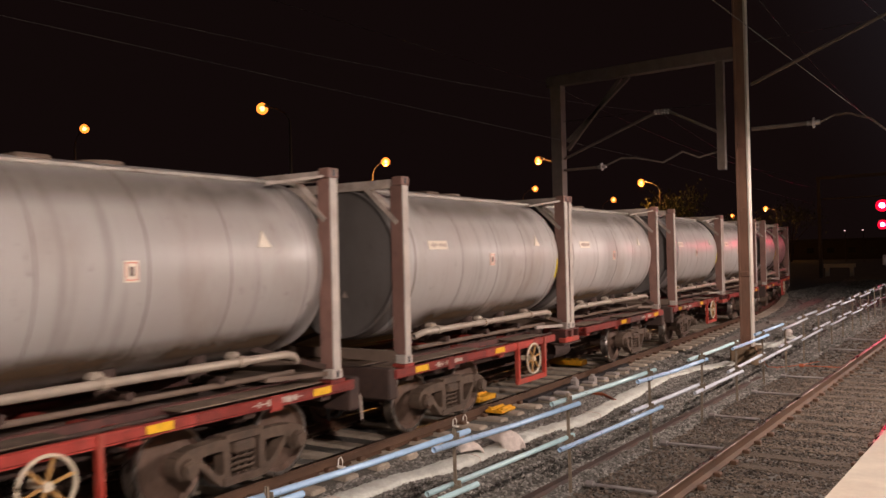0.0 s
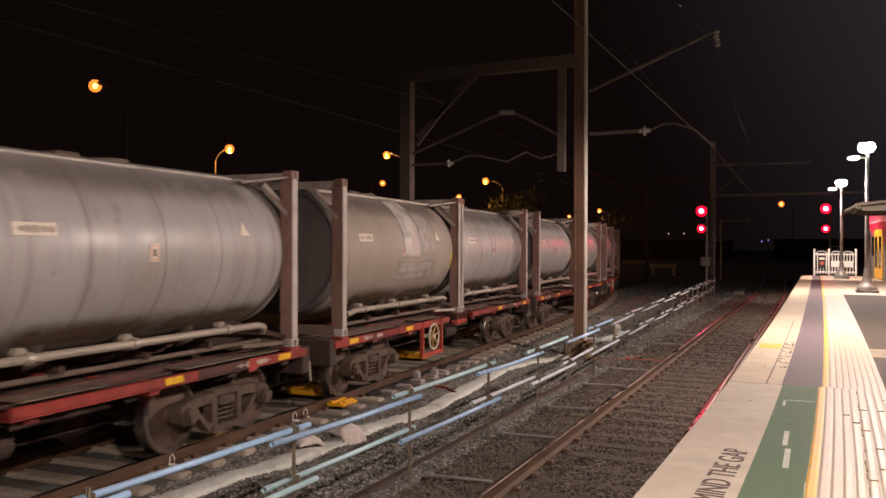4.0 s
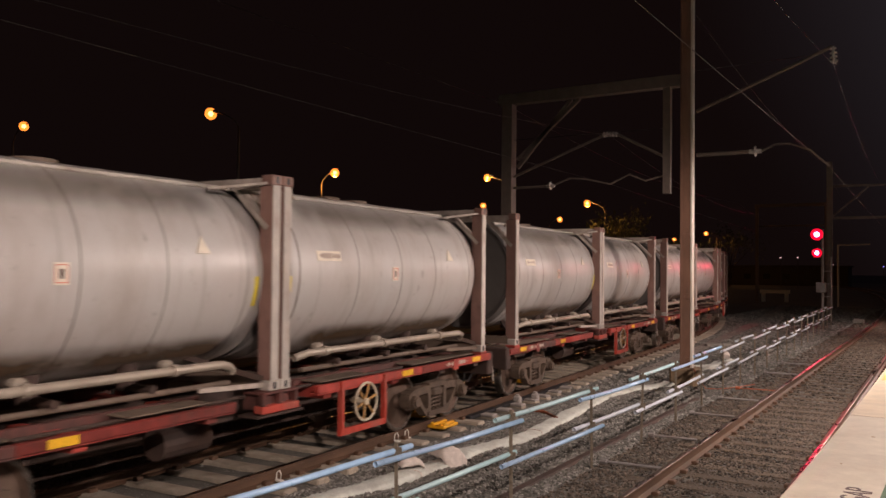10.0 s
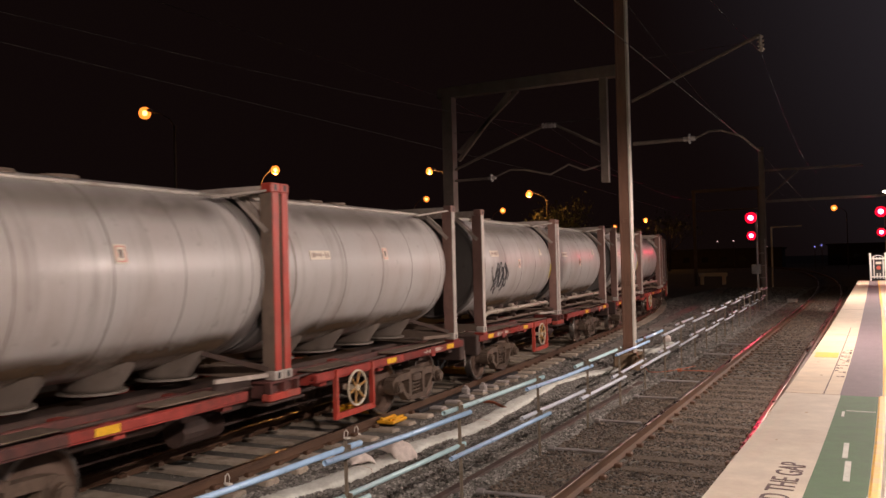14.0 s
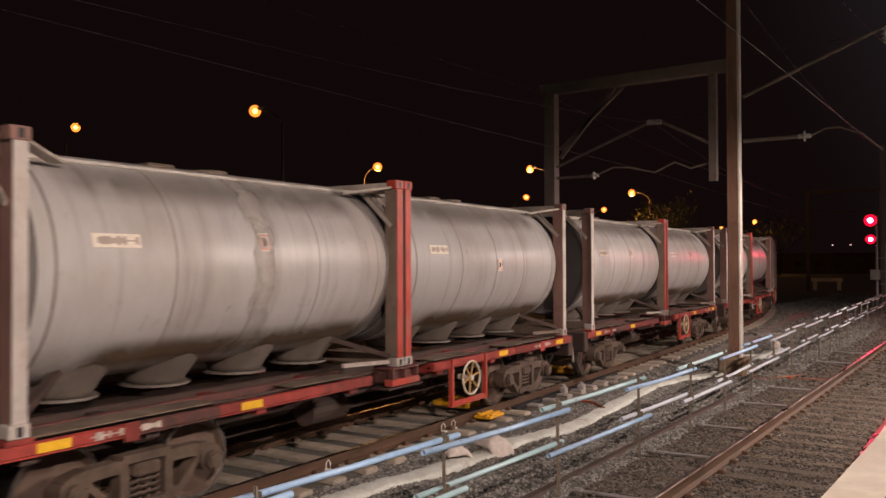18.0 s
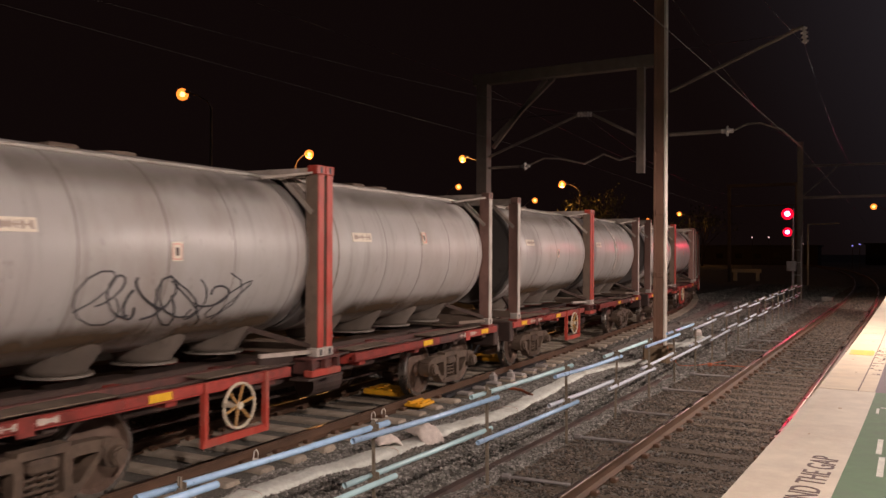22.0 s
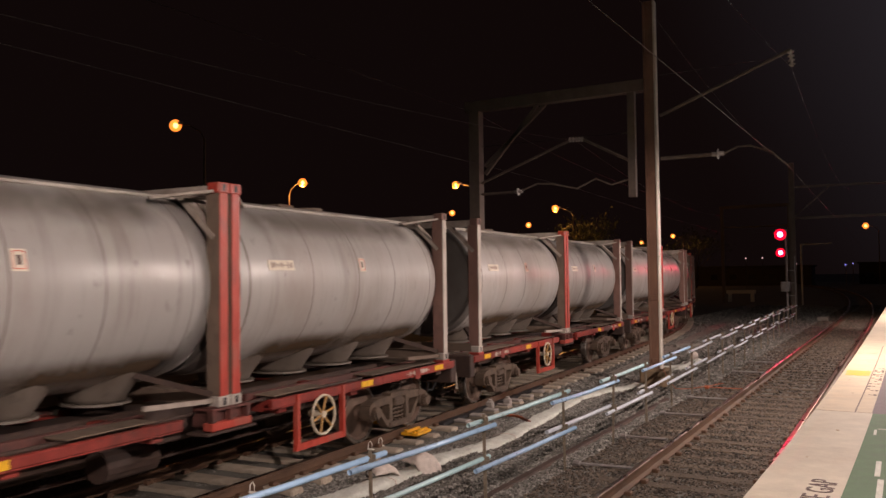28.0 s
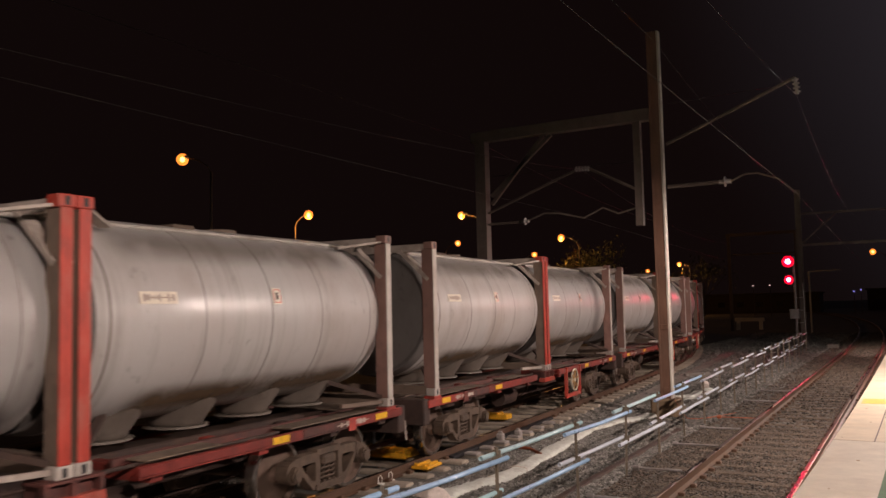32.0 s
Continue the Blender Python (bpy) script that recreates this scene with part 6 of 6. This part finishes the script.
# ---- passenger train at the other platform face ----


def coach_pose(y):
    """The passenger track runs beside the tapering platform, then straight on."""
    if y < 52:
        return pose(far_edge_x(y) + 1.62, y, 0, 0, 0, math.degrees(math.atan(0.075)))
    return pose(far_edge_x(52) + 1.62 - 0.004 * (y - 52), y, 0, 0, 0, 0.3)


def coach():
    """Double-deck coach about its middle; vestibules with doors on both sides of the saloon."""
    ob = thing("passenger_coach", "grey double-deck passenger coach, red upper sides and yellow doors", "train", "coaches of the passenger train")
    H = 10.9
    prof = [(-1.5, 0.75), (-1.5, 3.3), (-1.47, 3.7), (-1.3, 4.15), (-0.85, 4.4), (0, 4.5), (0.85, 4.4), (1.3, 4.15), (1.47, 3.7), (1.5, 3.3), (1.5, 0.75)]
    bm = bmesh.new()
    rows = [[bm.verts.new((px * k, yy, pz)) for px, pz in prof] for yy, k in ((-H, 0.94), (-H + 0.2, 1), (H - 0.2, 1), (H, 0.94))]
    for a, b in zip(rows, rows[1:]):
        for k in range(len(prof)):
            bm.faces.new((a[k], a[(k + 1) % len(prof)], b[(k + 1) % len(prof)], b[k]))
    bm.faces.new(rows[0])
    bm.faces.new(rows[-1][::-1])
    bmesh.ops.recalc_face_normals(bm, faces=bm.faces)
    part("body", bm, M_COACH, ob)
    part("skirt", bbox((0, 0, 0.66), (2.8, 15, 0.3), 0.04), M_BLACK, ob)
    for e in (-1, 1):
        # red upper side of the vestibule, red glow painted in, fading to grey below
        part("upper_side", bbox((-1.5, e * 7.15, 3.47), (0.03, 6.9, 0.46), 0.004), M_COACHRED, ob, "bright red upper side panel")
        part("upper_side", bbox((-1.5, e * 7.15, 2.92), (0.022, 6.9, 0.62), 0.004), M_COACHFADE, ob, "dull red tinted side panel")
        part("cantrail", bbox((-1.49, e * 7.15, 3.74), (0.05, 6.9, 0.05), 0.004), M_PLATE, ob)
        for d in (-0.61, 0.61):
            dr = part("door", bbox((-1.52, e * 6.2 + d, 2.2), (0.04, 1.18, 2.3), 0.012), M_COACHDOOR, ob, "yellow sliding door leaf")
            part("door_window", bbox((-1.542, e * 6.2 + d, 2.3), (0.012, 0.74, 1.46), 0.004), M_DARKGLASS, dr)
        part("door_lamp", bbox((-1.53, e * 6.2, 3.5), (0.03, 0.16, 0.09)), M_PLACARDRED, ob)
        cd = part("crew_door", bbox((-1.517, e * 9.1, 2.2), (0.026, 0.95, 2.3), 0.008), M_COACHGREY, ob, "dark crew door")
        part("crew_window", bbox((-1.533, e * 9.1, 2.75), (0.012, 0.7, 0.9)), M_DARKGLASS, cd)
        part("handle", brod((-1.56, e * 9.45, 2.1), (-1.56, e * 9.45, 2.5), 0.022, 8), M_FENCEWHITE, cd, "white door handle")
        part("window", bbox((-1.513, e * 7.95, 2.6), (0.02, 0.9, 0.95), 0.004), M_DARKGLASS, ob)
        # The lit edge of the coach end is painted on as a pale tube.
        part("end_rim", tube(bmesh.new(), [(px * 0.985, e * (H - 0.12), pz) for px, pz in prof[1:-1]], 0.05, 8), M_FENCEWHITE, ob, "curved coach end edge, pale as if lit", True)
        bg = part("bogie", bbox((0, e * 7.4, 0.5), (2.2, 2.6, 0.4), 0.06), M_BLACK, ob)
        for d in (-1.1, 1.1):
            part("wheel", brod((-0.8, e * 7.4 + d, 0.44), (0.8, e * 7.4 + d, 0.44), 0.44, 18), M_WHEEL, bg)
    for k in range(5):
        part("saloon_panel", bbox((-1.5, -2.88 + 1.44 * k, 3.52), (0.03, 1.4, 0.44), 0.01), M_COACHGREY, ob)
    for y in (-2.65, 2.65):
        w = part("saloon_window", bbox((-1.51, y, 2.2), (0.02, 1.9, 2.0), 0.004), M_DARKGLASS, ob)
        part("grab_rail", brod((-1.53, y - 0.9, 2.2), (-1.53, y + 0.9, 2.2), 0.02, 6), M_FENCEWHITE, w)
        for k in range(3):
            part("grab_rail", brod((-1.53, y - 0.5 + 0.5 * k, 1.35), (-1.53, y - 0.42 + 0.5 * k, 2.2), 0.018, 6), M_FENCEWHITE, w)
    # Orange side panel, made to glow, with plain dark bars as its pattern.
    lit = part("lit_window", bbox((-1.512, 0, 2.15), (0.02, 3.0, 2.15), 0.004), M_ORANGEPANEL, ob, "large glowing orange panel")
    part("glazing_bar", bbox((-1.526, 0.1, 2.15), (0.012, 0.06, 2.15)), M_COACHGREY, lit)
    for y, z, w, h in ((0.8, 2.75, 0.7, 0.25), (0.75, 2.4, 0.9, 0.12), (0.8, 1.6, 1.0, 0.4), (-0.7, 1.75, 0.6, 0.8)):
        part("seat_back", bbox((-1.525, y, z), (0.01, w, h), 0.003), M_FRAMEROSE, lit)
    return ob


COACHES = []
lead = coach()
for i in range(3):
    COACHES.append((lead if i == 0 else copy_thing(lead, Matrix()), -0.1 + i * 22.4))

for side in (-0.7525, 0.7525):
    tagged(part("rail", rail_bm(lambda y: coach_pose(y).translation.x + side, -70, 260, 6), [M_RAIL, M_RAILTOP]), "steel rail of the passenger track", "rail", kind="structure")
sheet("ballast", [(coach_pose(y).translation.x - 1.55, coach_pose(y).translation.x + 2.5, y, -0.17) for y in (-70, -30, 0, 20, 40, 51, 60, 90, 150, 260)], M_BALLAST, "structure", "stony bed of the passenger track", "ballast", 0.3)

# ---- the street beyond ----


def street_lamp(x, y, z, side, power=0, r=0.2):
    ob = thing("street_lamp", "tall street lamp with a glowing orange sodium head", "street lamp", "street lamps beyond the railway")
    px = x + side * 1.9
    part("pole", brod((px, y + 0.4, -0.45), (px, y + 0.4, z - 0.9), 0.1, 8, 0.07), M_GANTRY, ob)
    part("outreach_arm", tube(bmesh.new(), [(px, y + 0.4, z - 0.95), (px - side * 0.25, y + 0.35, z - 0.5), (px - side * 0.9, y + 0.2, z - 0.12), (x + side * 0.3, y + 0.05, z + 0.06)], 0.04, 6), M_GANTRY, ob)
    bm = bmesh.new()
    bmesh.ops.create_uvsphere(bm, u_segments=14, v_segments=8, radius=1)
    bmesh.ops.scale(bm, vec=(0.42, 0.2, 0.13), verts=bm.verts)
    bmesh.ops.translate(bm, vec=(x + side * 0.15, y, z + 0.1), verts=bm.verts)
    part("lamp_head", bm, M_STEEL, ob)
    bm = bmesh.new()
    bmesh.ops.create_uvsphere(bm, u_segments=14, v_segments=8, radius=r)
    bmesh.ops.translate(bm, vec=(x, y - 0.05, z - 0.02), verts=bm.verts)
    bowl = part("bowl", bm, M_LAMPSODIUM, ob, "glowing sodium bowl")
    # Pale core set towards the eye: bloom painted into the oversized orange bowl.
    bm = bmesh.new()
    bmesh.ops.create_uvsphere(bm, u_segments=12, v_segments=8, radius=r * 0.5)
    aim = (Vector((0, 0, 2.4)) - Vector((x, y, z))).normalized() * r * 0.62
    bmesh.ops.translate(bm, vec=Vector((x, y - 0.05, z - 0.02)) + aim, verts=bm.verts)
    part("lamp_tube", bm, M_SODIUMCORE, bowl, "pale bloom core turned to the eye")
    if power:
        lamp("street_light", "POINT", (x, y - 0.1, z - 0.02 - r - 0.15), power, SODIUM, 0.15)
    return ob


street_lamp(-47.0, 28.0, 10.85, -1, 0, 0.28)
street_lamp(-37.58, 34.0, 11.74, 1, 0, 0.36)
street_lamp(-45.2, 55.0, 10.84, -1, 900, 0.38)
street_lamp(-32.8, 60.0, 10.28, 1, 700, 0.3)
street_lamp(-45.9, 83.0, 10.0, -1, 0, 0.34)
street_lamp(-33.8, 85.0, 10.02, 1, 900, 0.38)
street_lamp(-48.0, 110.0, 10.0, -1, 0, 0.4)
street_lamp(-39.5, 161.0, 10.0, 1, 900, 0.42)
street_lamp(-54.0, 190.0, 10.0, 1, 0, 0.5)
street_lamp(-5.5, 153.0, 10.2, 1, 0, 0.5)


def tree(x, y, h, w, label):
    ob = thing("tree", label, "tree", "trees beyond the railway")
    rng = random.Random(int(x * 7 + y))
    bm = rod(bmesh.new(), (0, 0, -0.5), (0.2, 0, h * 0.45), 0.24, 8, 0.15)
    tips = []
    for k in range(7):
        a = 2 * math.pi * k / 7 + rng.uniform(-0.3, 0.3)
        tip = Vector((math.cos(a) * w * rng.uniform(0.25, 0.45), math.sin(a) * w * rng.uniform(0.25, 0.45), h * rng.uniform(0.6, 0.95)))
        rod(bm, (0.2, 0, h * rng.uniform(0.3, 0.45)), tip, 0.09, 6, 0.03)
        tips.append(tip)
    part("trunk", bm, M_BARK, ob)
    bm = bmesh.new()
    for tip in tips:
        for _ in range(130):
            c = tip + Vector((rng.gauss(0, w * 0.13), rng.gauss(0, w * 0.13), rng.gauss(0, h * 0.09)))
            s = rng.uniform(0.12, 0.3)
            m = Matrix.Translation(c) @ Euler((rng.uniform(0, 6), rng.uniform(0, 6), rng.uniform(0, 6))).to_matrix().to_4x4()
            vs = [bm.verts.new(m @ Vector(p)) for p in ((-s, 0, 0), (0, -s * 0.4, 0.04), (s, 0, 0), (0, s * 0.4, 0.04))]
            bm.faces.new(vs)
    part("crown", bm, M_LEAF, ob)
    ob.location = (x, y, 0)
    return ob


tree(-30.6, 86.0, 9.5, 6.0, "dark tree crown caught by orange street light")
tree(-34.5, 158.0, 10.0, 10.0, "distant tree lit orange from beside a street lamp")
tree(-44.0, 160.0, 9.0, 8.0, "distant dim tree under the street lamps")
for x0, y0, w, h in ((-30, 190, 26, 4.2), (8, 210, 34, 4.8), (-60, 150, 30, 5.0)):
    ob = thing("low_building", "dark low distant building behind the tracks", "building", "far buildings")
    part("wall", bbox((x0, y0, h / 2 - 0.4), (w, 8, h), 0.0), M_FARWALL, ob)
    part("roof", bbox((x0, y0, h - 0.25), (w + 0.8, 8.8, 0.3), 0.05), M_FARWALL, ob)
    for k in range(int(w // 4)):
        part("window", bbox((x0 - w / 2 + 2.2 + 4 * k, y0 - 4.02, 1.7), (1.4, 0.06, 1.1)), M_DARKGLASS, ob)

for x, z, m in ((-8.5, 3.68, M_LAMPBLUE), (-7.43, 3.9, M_LAMPBLUE), (-24.2, 5.12, M_LAMPPINK), (-21.46, 5.11, M_LAMPPINK), (-16.05, 3.97, M_LAMPPINK)):
    ob = thing("yard_light", "tiny far yard light on a thin dark post", "lamp", "far yard lights")
    part("post", brod((x, 150.3, -0.5), (x, 150.3, z), 0.06, 6), M_GANTRY, ob)
    part("lens", dome((x, 150, z), (0.14, 0.1, 0.1), 8), m, ob, "small glowing lens")


ARC_Y = np.arange(BEND_Y, 200, 0.1)
ARC_S = BEND_Y + np.concatenate([[0], np.cumsum(0.1 * np.sqrt(1 + np.array([math.tan(math.radians(train_turn(v))) for v in ARC_Y[:-1]]) ** 2))])


def train_pose(way):
    """Where a point stands that has come so far along the track."""
    y = way if way < BEND_Y else float(np.interp(way, ARC_S, ARC_Y))
    return pose(train_x(y), y, 0, 0, 0, train_turn(y))


def motions():
    times = [1.0 * i for i in range(33)]
    for w, mid in WAGONS:
        walk(w, [(t, train_pose(mid + head_way(t) - head_way(0))) for t in times])
    for c, mid, s in TANKS:
        seat = pose(0, s * (TANK_L / 2 + 0.012), 1.06)
        walk(c, [(t, train_pose(mid + head_way(t) - head_way(0)) @ seat) for t in times])
    for c, back in COACHES:
        walk(c, [(t, coach_pose(48.6 + 5.6 * (t - 6.1) - back)) for t in times])
    # the freight wheels roll: under a quarter turn between rows
    steps = [0.1 * i for i in range(321)]
    turns = [(t, -math.degrees((head_way(t) - head_way(0)) / 0.445)) for t in steps]
    shared = {}
    for w, mid in WAGONS:
        for wheel in (o for o in w.children_recursive if o.name.startswith("wheelset")):
            key = round(wheel.location.y, 2)
            if key not in shared:
                walk(wheel, [(t, pose(0, key, 0.445, a, 0, 0)) for t, a in turns])
                shared[key] = wheel.animation_data
            else:
                wheel.rotation_mode = "QUATERNION"
                ad = wheel.animation_data_create()
                ad.action, ad.action_slot = shared[key].action, shared[key].action_slot


motions()
